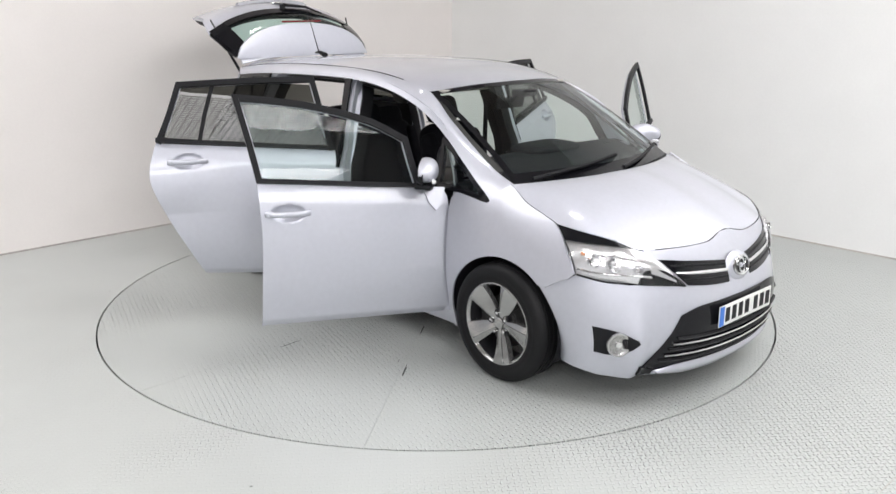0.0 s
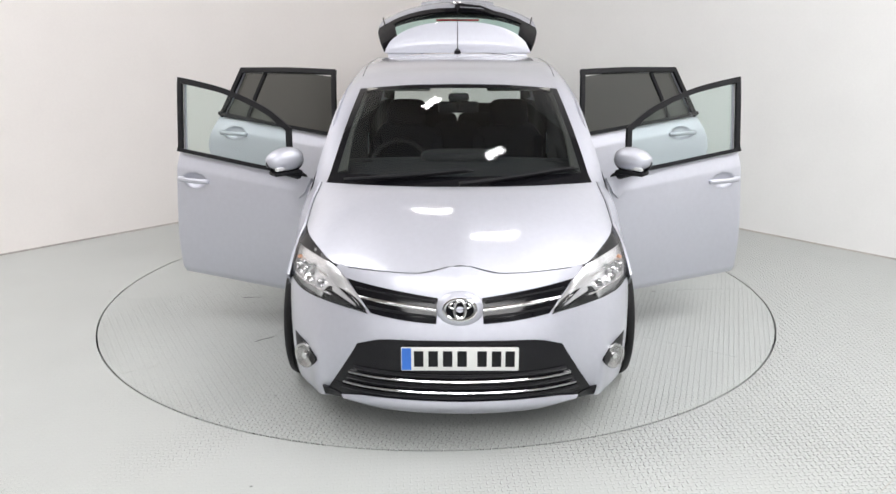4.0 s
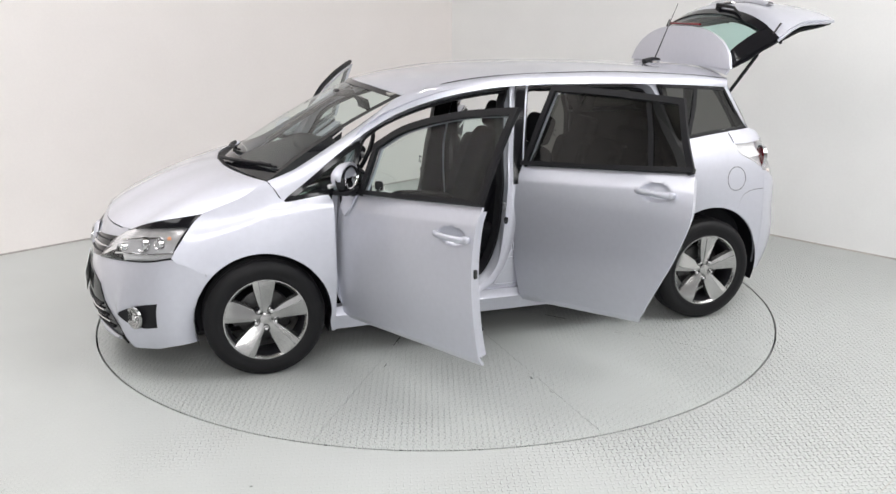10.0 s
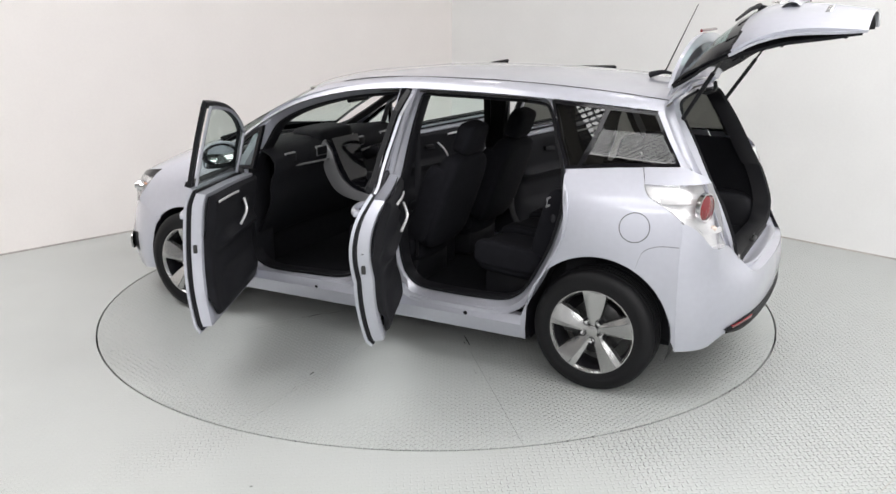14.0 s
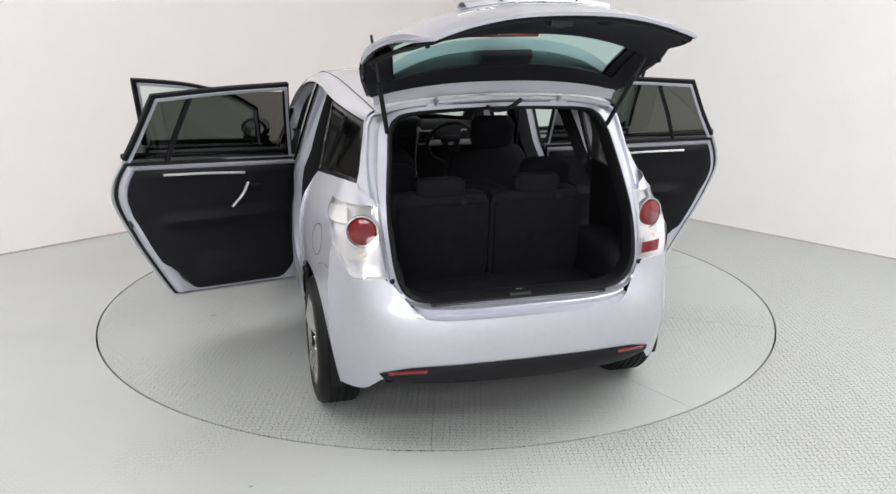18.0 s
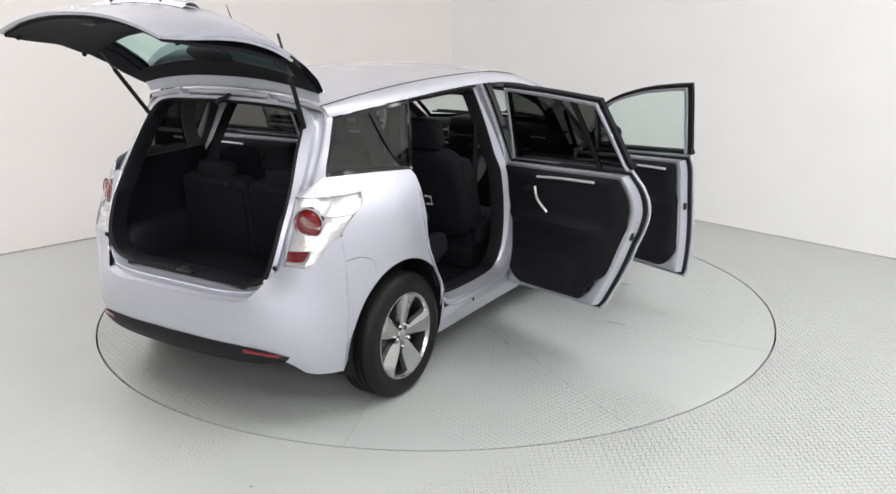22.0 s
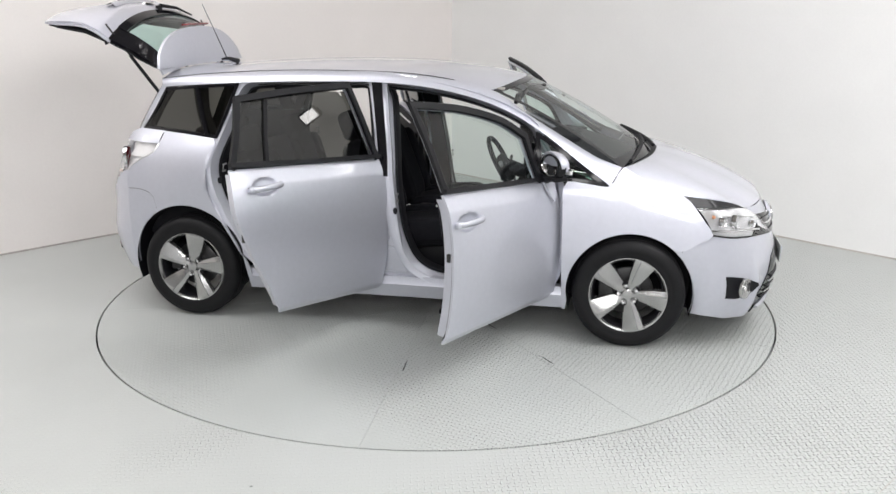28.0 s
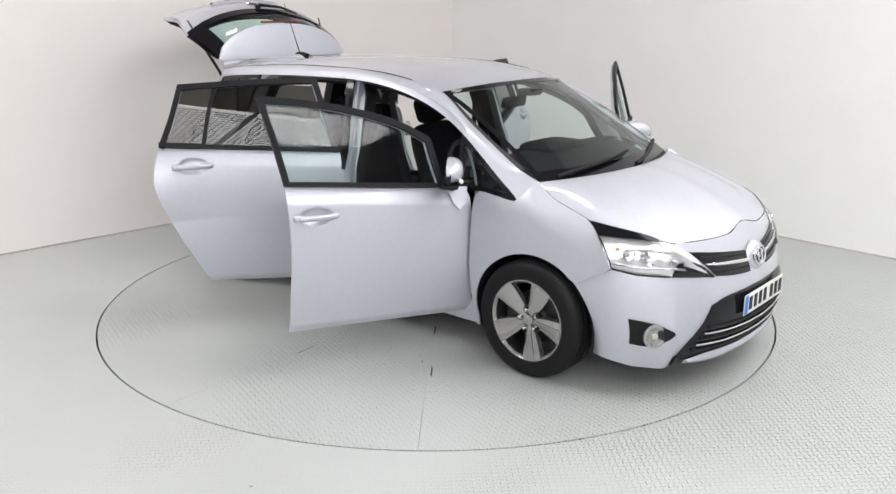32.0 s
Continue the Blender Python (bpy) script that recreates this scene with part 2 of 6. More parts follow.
def soft_box(sx, sy, sz, hard=4.5, seg=9):
    """A cushion: a box with well-rounded, slightly swollen faces, centred, of full sizes."""
    bm = bmesh.new()
    bmesh.ops.create_cube(bm, size=2)
    bmesh.ops.subdivide_edges(bm, edges=bm.edges[:], cuts=seg, use_grid_fill=True)
    for v in bm.verts:
        c = v.co
        k = hard
        n = (abs(c.x) ** k + abs(c.y) ** k + abs(c.z) ** k) ** (1 / k)
        q = c / n
        v.co = Vector((q.x * sx / 2, q.y * sy / 2, q.z * sz / 2))
    return bm


def shaped(bm, m):
    bmesh.ops.transform(bm, matrix=m, verts=bm.verts[:])
    return bm


def part(name, bm, mat, parent=None, label="", smooth=True, angle=40):
    me = bpy.data.meshes.new(name)
    bm.normal_update()
    for f in bm.faces:
        f.smooth = smooth
    if smooth:
        for e in bm.edges:
            if len(e.link_faces) == 2 and e.calc_face_angle(0) > radians(angle):
                e.smooth = False
    bm.to_mesh(me)
    bm.free()
    me.materials.append(mat)
    ob = new(name, me)
    if parent:
        ob.parent = parent
    if label:
        tagged(ob, label)
    return ob


def mirrored(bm):
    """The same piece on the car's other side."""
    c = bm.copy()
    bmesh.ops.transform(c, matrix=Matrix.Diagonal((1, -1, 1, 1)), verts=c.verts[:])
    bmesh.ops.reverse_faces(c, faces=c.faces[:])
    return c
# ---- the room: a white corner with a painted steel floor ----
CORNER = Vector((0.18, 4.49, 0))
ALONG_L, ALONG_R = Vector((-0.730, -0.683, 0)), Vector((0.679, -0.734, 0))
SIDE, HIGH = 18.0, 5.5


def slab(name, pts, z0, z1, mat, label, category):
    bm = bmesh.new()
    lo = [bm.verts.new((p[0], p[1], z0)) for p in pts]
    hi = [bm.verts.new((p[0], p[1], z1)) for p in pts]
    bm.faces.new(lo[::-1])
    bm.faces.new(hi)
    for i in range(len(pts)):
        k = (i + 1) % len(pts)
        bm.faces.new((lo[i], lo[k], hi[k], hi[i]))
    bmesh.ops.recalc_face_normals(bm, faces=bm.faces[:])
    ob = part(name, bm, mat, smooth=False)
    return tagged(ob, label, category, "", "structure")


def wall(name, a, b, out, mat, label):
    return slab(name, [a, b, b + out * 0.2, a + out * 0.2], 0, HIGH, mat, label, "wall")


C1 = CORNER + ALONG_L * SIDE
C2 = CORNER + ALONG_R * SIDE
C3 = C1 + ALONG_R * SIDE
wall("wall_left", CORNER, C1, -ALONG_R, WALL_PAINT, "plain warm white painted wall")
wall("wall_right", CORNER - ALONG_R * 0.2, C2, -ALONG_L, WALL_PAINT_2, "plain cool white painted wall")
# unseen walls added behind the camera; their grey sets reflections and fill
wall("wall_behind", C1, C3, ALONG_L, WALL_GREY, "plain grey wall out of view, added to close the room")
wall("wall_far_side", C2, C3, ALONG_R, WALL_GREY, "plain grey wall out of view, added to close the room")
slab("ceiling", [CORNER, C1, C3, C2], HIGH, HIGH + 0.2, CEILING_PAINT, "dull grey-brown workshop ceiling", "ceiling")


# dark glazing bars under the skylight
for x in (-1.9, 1.3, 4.5):
    bars = join(*[box(-1.6, 1.6, -0.95 + 0.076 * k - 0.009, -0.95 + 0.076 * k + 0.009, -0.004, 0.004, 0) for k in range(26)], *[box(-1.56 + 0.104 * k - 0.009, -1.56 + 0.104 * k + 0.009, -0.96, 0.96, -0.0035, 0.0035, 0) for k in range(31)])
    ob = tagged(part("skylight_frame", bars, GREY_STEEL, smooth=False), "grey steel glazing bars under a long skylight", "skylight", "skylights")
    ob.matrix_world = pose(x, -7.5, 5.30)


GLOW = material("led_panel", (0.8, 0.8, 0.8), 0.4, vary=0, emit=((1.0, 0.98, 0.96), 16.0))


def floodlight(x, y, z, turn):
    """Small LED floodlight on a wall bracket, facing along its own x."""
    e = tagged(new("floodlight"), "small bright LED floodlight on a wall bracket", "light", "wall floodlights")
    e.matrix_world = pose(x, y, z, 0, 0, turn) @ pose(0, 0, 0, 0, 20, 0)
    part("housing", box(-0.05, 0.0, -0.14, 0.14, -0.09, 0.09, 0.012), GREY_STEEL, e)
    part("led_panel", box(0.0, 0.004, -0.115, 0.115, -0.065, 0.065, 0), GLOW, e, "glowing LED panel")
    part("bracket", join(box(-0.20, -0.05, -0.02, 0.02, -0.01, 0.01, 0.003), box(-0.21, -0.19, -0.05, 0.05, -0.05, 0.05, 0.004)), GREY_STEEL, e)
    return e


for k in (5.75, 6.40):
    p = CORNER + ALONG_L * k - ALONG_R * -0.22
    floodlight(p.x, p.y, 3.12, -47)
    p = CORNER + ALONG_R * k - ALONG_L * -0.22
    floodlight(p.x, p.y, 3.2, 223)
for a, d, nm in ((CORNER, ALONG_L, "trim_left"), (CORNER, ALONG_R, "trim_right")):
    o = -ALONG_R if d is ALONG_L else -ALONG_L
    slab(nm, [a - o * 0.008, a + d * SIDE - o * 0.008, a + d * SIDE, a], 0, 0.012, SEALANT, "thin line of dull sealant along the wall's foot", "trim")


sd = Vector((0.73, 0.683, 0))
sn = Vector((-0.683, 0.73, 0)) * 0.0015
s0, s1 = Vector((1.83, -2.615, 0)) - sd * 1.2, Vector((1.83, -2.615, 0)) + sd * 4.0
slab("trim_seam", [s0 - sn, s1 - sn, s1 + sn, s0 + sn], 0, 0.0015, SEALANT, "thin seam between the floor's steel plates", "trim")


def disc(r0, r1, z, n=192):
    bm = bmesh.new()
    a = [[bm.verts.new((r * math.cos(2 * math.pi * k / n), r * math.sin(2 * math.pi * k / n), z)) for k in range(n)] for r in (r0, r1)]
    for k in range(n):
        j = (k + 1) % n
        bm.faces.new((a[0][k], a[1][k], a[1][j], a[0][j]))
    return bm


def floor():
    """The floor's sheet with a round hole for the turntable."""
    bm = bmesh.new()
    n = 192
    r = RING + 0.011
    inner = [bm.verts.new((r * math.cos(2 * math.pi * k / n), r * math.sin(2 * math.pi * k / n), 0)) for k in range(n)]
    outer = [bm.verts.new((23 * math.cos(2 * math.pi * k / n), 23 * math.sin(2 * math.pi * k / n), 0)) for k in range(n)]
    low = [bm.verts.new((v.co.x, v.co.y, -0.05)) for v in inner]
    for k in range(n):
        j = (k + 1) % n
        bm.faces.new((inner[k], outer[k], outer[j], inner[j]))
        bm.faces.new((low[k], inner[k], inner[j], low[j]))
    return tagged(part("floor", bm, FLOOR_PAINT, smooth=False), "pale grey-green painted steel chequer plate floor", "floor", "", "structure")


floor()
tagged(part("floor_pit", disc(0.01, RING + 0.1, -0.055), GAP, smooth=False), "dark pit under the turntable's edge", "floor", "", "structure")


def turntable():
    """A disc of ten plates with fine seams between them."""
    n = 192
    ob = part("turntable", disc(0.01, RING - 0.03, -0.03), GAP, smooth=False)
    for k in range(10):
        a0, a1 = radians(-87 + 36 * k), radians(-51 + 36 * k)
        m = 20
        half = 0.0011
        bm = bmesh.new()
        mid = (a0 + a1) / 2
        shift = Vector((math.cos(mid), math.sin(mid), 0)) * (half / math.sin((a1 - a0) / 2))
        arc = []
        for j in range(m + 1):
            a = a0 + (a1 - a0) * j / m
            a = max(a0 + half / RING, min(a1 - half / RING, a))
            arc.append(Vector((RING * math.cos(a), RING * math.sin(a), 0)))
        loop = [shift] + arc
        top = [bm.verts.new(p) for p in loop]
        low = [bm.verts.new(p + Vector((0, 0, -0.025))) for p in loop]
        bm.faces.new(top)
        for j in range(len(loop)):
            i = (j + 1) % len(loop)
            bm.faces.new((low[j], low[i], top[i], top[j]))
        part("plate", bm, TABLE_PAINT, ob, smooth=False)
    rnd = random.Random(5)
    for k in range(26):
        a = radians(-87 + 36 * rnd.randrange(10) + rnd.gauss(0, 1.2))
        r, ln, wd = rnd.uniform(0.7, 2.1), rnd.choice((0.02, 0.04, 0.06, 0.16)), rnd.uniform(0.0018, 0.0045)
        u = Vector((math.cos(a), math.sin(a), 0))
        w = Vector((-u.y, u.x, 0))
        bm = bmesh.new()
        n = 6
        up_, dn_ = [], []
        for i in range(n + 1):
            c = u * (r + ln * (i / n - 0.5)) + w * rnd.gauss(0, 0.0015) + Vector((0, 0, 0.0012))
            h = wd * (0.3 + rnd.random()) * min(1, 0.3 + i, 0.3 + n - i)
            up_.append(bm.verts.new(c + w * h))
            dn_.append(bm.verts.new(c - w * h))
        for i in range(n):
            bm.faces.new((dn_[i], dn_[i + 1], up_[i + 1], up_[i]))
        part("scuff", bm, GAP, ob, smooth=False)
    return tagged(ob, "round turntable of painted steel chequer plates set in the floor", "turntable")


table = turntable()
# ---- the car: x ahead, y to its left, z up, origin between the axles on the floor ----
car = tagged(new("car"), "silver people carrier with all doors and the tailgate open", "car")

WIDTH = [(-1.80, 0.845), (-1.39, 0.885), (-0.9, 0.89), (0.0, 0.885), (0.9, 0.892), (1.39, 0.885), (1.75, 0.85)]
LEAN = [(0.15, -0.085), (0.25, -0.05), (0.34, -0.03), (0.48, -0.008), (0.62, 0.0), (0.76, -0.004), (0.90, -0.022), (1.00, -0.045),
        (1.08, -0.072), (1.16, -0.095), (1.30, -0.137), (1.42, -0.178), (1.50, -0.208), (1.55, -0.24)]
FLAT_X = [(0.0, 0.0), (0.2, 0.012), (0.4, 0.052), (0.58, 0.135), (0.72, 0.25), (0.80, 0.385), (0.85, 0.56), (0.87, 0.75)]
NOSE = [(0.15, 2.20), (0.20, 2.235), (0.28, 2.265), (0.40, 2.285), (0.50, 2.275), (0.60, 2.25), (0.70, 2.21), (0.78, 2.17), (0.84, 2.125), (0.92, 2.06)]
TAIL_X = [(0.0, 0.0), (0.3, 0.012), (0.5, 0.045), (0.673, 0.125), (0.78, 0.225), (0.84, 0.33), (0.865, 0.42)]
TAIL = [(0.22, -2.05), (0.30, -2.09), (0.42, -2.135), (0.55, -2.15), (0.64, -2.135), (0.70, -2.105), (0.86, -2.045)]
ROOF = [(-1.75, 1.560), (-1.365, 1.603), (-0.9, 1.633), (-0.45, 1.641), (0.03, 1.627), (0.38, 1.575), (0.64, 1.502)]
BELT = [(-1.80, 1.195), (-1.3, 1.165), (-1.0, 1.145), (-0.5, 1.10), (0.0, 1.06), (0.5, 1.02), (0.85, 0.99), (1.15, 0.975)]


def side(x, z):
    """Half the body's width at x, z."""
    front = max(0.0, min(1.0, (x - 0.5) / 1.2)) * max(0.0, min(1.0, (z - 0.55) / 0.4)) * 0.062
    back = max(0.0, min(1.0, (-x - 1.1) / 0.65)) * max(0.0, min(1.0, (z - 1.0) / 0.22)) ** 1.5 * 0.075
    # the shoulder crease under the windows
    d = z - at(BELT, x) + 0.088
    ridge = max(0.0, 1 - d / 0.08) if d > 0 else max(0.0, 1 + d / 0.32) ** 2
    fade = max(0.0, min(1.0, (1.12 - x) / 0.2, (x + 1.7) / 0.4))
    # the rear haunch over the wheels
    haunch = 0.028 * math.exp(-((x + 1.22) / 0.34) ** 2) * max(0.0, 1 - ((z - 0.95) / 0.22) ** 2)
    return at(WIDTH, x) + at(LEAN, z) - front - back + 0.011 * ridge * fade + haunch


def sp(x, z, out=0.0):
    return Vector((x, side(x, z) + out, z))


def ridge(y, z):
    """The upright fold of the bumper between the lower grille and the fog lamp."""
    return 0.040 * math.exp(-((abs(y) - 0.662) / 0.040) ** 2) * max(0.0, min(1.0, (0.50 - z) / 0.14))


def nose(y, z, out=0.0):
    """The front's skin at y, z."""
    return Vector((at(NOSE, z) - at(FLAT_X, abs(y)) + ridge(y, z) + out, y, z))


def rear(y, z, out=0.0):
    return Vector((at(TAIL, z) + at(TAIL_X, abs(y)) - out, y, z))


def side_sheet(rows, thick=0.02, out=0.0, flip=False):
    """Rows of (x, z) laid on the left side's skin."""
    return sheet([[sp(q[0], q[1], out) for q in r] for r in rows], thick, flip)


def both(name, bm, mat, parent=None, label="", parents=None):
    l, r = parents or (parent or car, parent or car)
    m = mirrored(bm)
    return part(name, bm, mat, l, label), part(name, m, mat, r, label)


def arch(cx, cz, r, a0, a1, n):
    return [Vector((cx + r * math.cos(radians(a0 + (a1 - a0) * k / (n - 1))), cz + r * 1.0 * math.sin(radians(a0 + (a1 - a0) * k / (n - 1))))) for k in range(n)]


FA, RA = (1.374, 0.322, 0.366), (-1.402, 0.352, 0.380)
WING_TOP = [(1.05, 1.01), (1.10, 1.02), (1.20, 1.032), (1.302, 1.040), (1.366, 1.009), (1.44, 0.970), (1.55, 0.932), (1.645, 0.899), (1.70, 0.858), (1.76, 0.785), (1.826, 0.685)]
ROLL = [(1.02, 0.0), (1.12, 0.006), (1.20, 0.025), (1.302, 0.055), (1.366, 0.050), (1.44, 0.038), (1.55, 0.030), (1.645, 0.024), (1.70, 0.012), (1.76, 0.0)]


def wp(x, z, out=0.0):
    """The front wing's skin: the side, rolled over towards the bonnet."""
    t = max(0.0, min(1.0, 1 - (at(WING_TOP, x) - z) / 0.15))
    return sp(x, z, out - at(ROLL, x) * t * t)


# front wing
inner = arch(*FA, 48, 180, 42) + [Vector((1.015, 0.26)), Vector((1.005, 0.20))]
outer = curve([(1.675, 0.597), (1.755, 0.645), (1.826, 0.685), (1.76, 0.785), (1.70, 0.858), (1.645, 0.899), (1.55, 0.932), (1.44, 0.970), (1.366, 1.009), (1.302, 1.040), (1.268, 0.990), (1.236, 0.944), (1.12, 0.956), (1.0, 0.970), (0.975, 0.95), (0.975, 0.8), (0.98, 0.5), (0.985, 0.20)], 44)
both("front_wing", sheet([[wp(q[0], q[1]) for q in r] for r in ruled(inner, outer, 26)], 0.012, True), PAINT)
# black strip added behind the wing's edge, standing for the door gap's shade
back_line = curve([(0.977, 0.955), (0.977, 0.8), (0.982, 0.5), (0.987, 0.24)], 14)
both("wing_gap_backing", sheet([[sp(q[0], q[1], -0.006) for q in back_line], [sp(q[0] - 0.012, q[1], -0.05) for q in back_line], [sp(q[0] - 0.03, q[1], -0.10) for q in back_line]], 0.006), BLACK_TRIM)
top_line = curve([(1.645, 0.899), (1.55, 0.932), (1.44, 0.970), (1.366, 1.009), (1.302, 1.040)], 20)
both("wing_flange", sheet([[wp(q[0], q[1], -0.001) for q in top_line], [wp(q[0], q[1]) + Vector((0, -0.035, -0.008)) for q in top_line]]), PAINT)
inner = arch(*FA, -18, 180, 30) + [Vector((1.015, 0.26)), Vector((1.005, 0.20))]
both("wheel_arch_lip", sheet([[sp(q[0], q[1], 0.002) for q in inner], [sp(q[0], q[1], 0.002) + Vector((0, -0.03, 0)) for q in inner], [sp(q[0], q[1]) * 1.0 + Vector((0, -0.25, 0)) for q in inner]]), BLACK_TRIM)
# rear quarter panel
inner = [Vector((-1.005, 0.20)), Vector((-1.01, 0.27))] + arch(*RA, 2, 183, 34)
outer = curve([(-0.985, 0.20), (-0.99, 0.34), (-1.06, 0.49), (-1.17, 0.69), (-1.245, 0.90), (-1.235, 1.02), (-1.195, 1.153), (-1.45, 1.178), (-1.575, 1.187), (-1.592, 1.104), (-1.625, 1.054), (-1.745, 0.987), (-1.805, 0.935), (-1.806, 0.80), (-1.807, 0.6), (-1.807, 0.34), (-1.807, 0.265)], 36)
both("quarter_panel", side_sheet(ruled(inner, outer, 14), 0.012), PAINT)
both("wheel_arch_lip", sheet([[sp(q[0], q[1], 0.002) for q in inner], [sp(q[0], q[1]) + Vector((0, -0.27, 0)) for q in inner]]), BLACK_TRIM)
# sill
sec = [(0.05, 0.345), (0.02, 0.335), (0.012, 0.30), (0.0, 0.285), (0.0, 0.24), (0.0, 0.20), (0.06, 0.175), (0.12, 0.175)]
rows = [[Vector((x, side(x, z) - d, z)) for d, z in sec] for x in [1.0 - 2.0 * k / 12 for k in range(13)]]
both("sill", sheet(rows), PAINT)
# roof and its sides
RAIL_LO = [(1.238, 0.948), (1.16, 1.003), (1.05, 1.085), (0.79, 1.268), (0.55, 1.385), (0.24, 1.464), (-0.10, 1.50), (-0.57, 1.502), (-1.05, 1.488), (-1.45, 1.460), (-1.62, 1.445)]
HALF = [(-1.75, 0.575), (-1.2, 0.60), (-0.4, 0.605), (0.3, 0.60), (0.5, 0.595), (0.7, 0.59)]


def roof_edge_x(v):
    return 0.645 - 0.13 * v * v, -1.66 + 0.02 * v * v


def flat(x):
    """How much the middle of the roof lies below its full crown."""
    return 0.045 * max(0.0, min(1.0, (0.62 - x) / 0.45, (x + 1.85) / 0.45))


rows = []
for k in range(29):
    row = []
    for j in range(25):
        v = -1 + 2 * j / 24
        a, b = roof_edge_x(v)
        x = a + (b - a) * k / 28
        row.append(Vector((x, v * at(HALF, x), at(ROOF, x) - flat(x) - (0.076 - flat(x)) * abs(v) ** 2.3)))
    rows.append(row)
roof_rows = rows
part("roof", sheet(rows, 0.02), PAINT, car)
lo = curve([wp(x, z) if x > 1.0 else sp(x, z) for x, z in RAIL_LO], 40)
hi = curve([(1.300, 0.708, 1.042), (1.16, 0.695, 1.090), (1.02, 0.68, 1.166), (0.76, 0.642, 1.315)] + [rows[k][24] + Vector((0.0, 0.001, -0.001)) for k in (0, 3, 8, 12, 18, 24, 28)], 40)
mids = [[a.lerp(b, u) + Vector((0, 0.008, 0.009)) * (4 * u * (1 - u)) for a, b in zip(lo, hi)] for u in (0.2, 0.4, 0.6, 0.8)]
inn = [a + Vector((0, -0.045, -0.004)) for a in lo]
both("roof_rail", sheet([inn, lo, *mids, hi], 0.0, flip=False), PAINT)
# windscreen
base = curve([(1.298, 0.703, 1.036), (1.385, 0.45, 1.041), (1.45, 0.2, 1.043), (1.47, 0, 1.044), (1.45, -0.2, 1.043), (1.385, -0.45, 1.041), (1.298, -0.703, 1.036)], 25)
top = [p + Vector((0.002, 0, -0.005)) for p in roof_rows[0][::-1]]
ws = [[p.lerp(q, k / 12) + Vector((0.012, 0, 0.022)) * (4 * (k / 12) * (1 - k / 12)) for p, q in zip(base, top)] for k in range(13)]
g = part("windscreen", sheet(ws), GLASS, car, "clear green-tinted windscreen")
g.visible_shadow = False
# bonnet
front = curve([(1.648, 0.766, 0.903), (1.78, 0.735, 0.884), nose(0.66, 0.850), nose(0.585, 0.807), nose(0.45, 0.803), nose(0.30, 0.800), nose(0.16, 0.802), nose(0.08, 0.822), nose(0, 0.832)], 18)
front = front + [Vector((p.x, -p.y, p.z)) for p in front[-2::-1]]
back = curve([(1.303, 0.712, 1.044), (1.385, 0.57, 1.050), (1.475, 0.30, 1.056), (1.51, 0.0, 1.06)], 18)
back = back + [Vector((p.x, -p.y, p.z)) for p in back[-2::-1]]
rows = []
for k in range(15):
    u = k / 14
    e = curve([(1.648, 0.899), (1.55, 0.933), (1.44, 0.971), (1.366, 1.010), (1.303, 1.042)], 15)[k]
    e = wp(e[0], e[1], -0.003) + Vector((0, 0, 0.001))
    row = [p.lerp(q, u) + Vector((0, 0, 0.042 * (1 - (2 * u - 1) ** 2) ** 0.8)) for p, q in zip(front, back)]
    off = e - row[0]
    row = [q + Vector((off.x, off.y * (1 if q.y > 0 else -1), off.z)) * (abs(q.y) / abs(row[0].y)) ** 4 for q in row]
    rows.append(row)
part("bonnet", sheet(rows, 0.012, flip=True), PAINT, car)
both("shut_line", tube([r[0] + Vector((0, 0.002, 0.0015)) for r in rows], 0.0017, 6), GAP)
both("shut_line", tube([wp(1.66 + 0.165 * k / 8, 0.588 + 0.097 * (k / 8) ** 0.8, 0.0) for k in range(9)], 0.0022, 6), GAP)
both("roof_moulding", tube([r[24] + Vector((0, 0.001, 0.0)) for r in roof_rows[3:]], 0.0024, 6), GAP, None, "slim dark joint along the roof's edge")
# front bumper: one skin from the lower lip to the bonnet's edge and the lamps
edge = front[17:] [::-1]


def plan(s):
    """A point along half the plan, s from 0 (middle) to 1 (arch)."""
    return curve([(0, 0), (0.25, 0.02), (0.45, 0.07), (0.62, 0.165), (0.74, 0.28), (0.81, 0.40), (0.853, 0.56), (0.868, 0.68)], 61)[round(s * 60)]


rows = []
PL = [plan(k / 60) for k in range(61)]
half = [[Vector((at(NOSE, z) - d, y, z)) for y, d in PL] for z in (0.15, 0.18, 0.22, 0.27, 0.33, 0.40, 0.47, 0.54, 0.60, 0.66, 0.72, 0.78, 0.83)]
cut = []
for r in half:
    row = []
    for p in r:
        lim = 0.826 if p.y < 0.06 else at([(0.06, 0.82), (0.16, 0.798), (0.3, 0.796), (0.5, 0.798), (0.57, 0.795), (0.62, 0.66), (0.72, 0.658), (0.81, 0.68), (0.84, 0.64), (0.853, 0.612), (0.868, 0.585)], p.y)
        lowlim = at([(0, 0.165), (0.6, 0.165), (0.74, 0.17), (0.80, 0.195), (0.853, 0.21)], p.y)
        z = max(min(p.z, lim), lowlim)
        i = min(range(61), key=lambda j: abs(PL[j][0] - p.y))
        ax = FA[0] + math.sqrt(max(0.0, FA[2] ** 2 - (z - FA[1]) ** 2))
        x = at(NOSE, z) - PL[i][1] + ridge(p.y, z)
        gap = side(ax, z) - at([(d, y) for y, d in PL], at(NOSE, z) - ax)
        if x <= ax:
            row.append(sp(ax, z))
        else:
            row.append(Vector((x, p.y + gap * max(0.0, (1.89 - x) / (1.89 - ax)) ** 2, z)))
    cut.append(row)
rows = [[Vector((p.x, -p.y, p.z)) for p in r[:0:-1]] + r for r in cut]
part("front_bumper", sheet(rows, 0.0), PAINT, car)
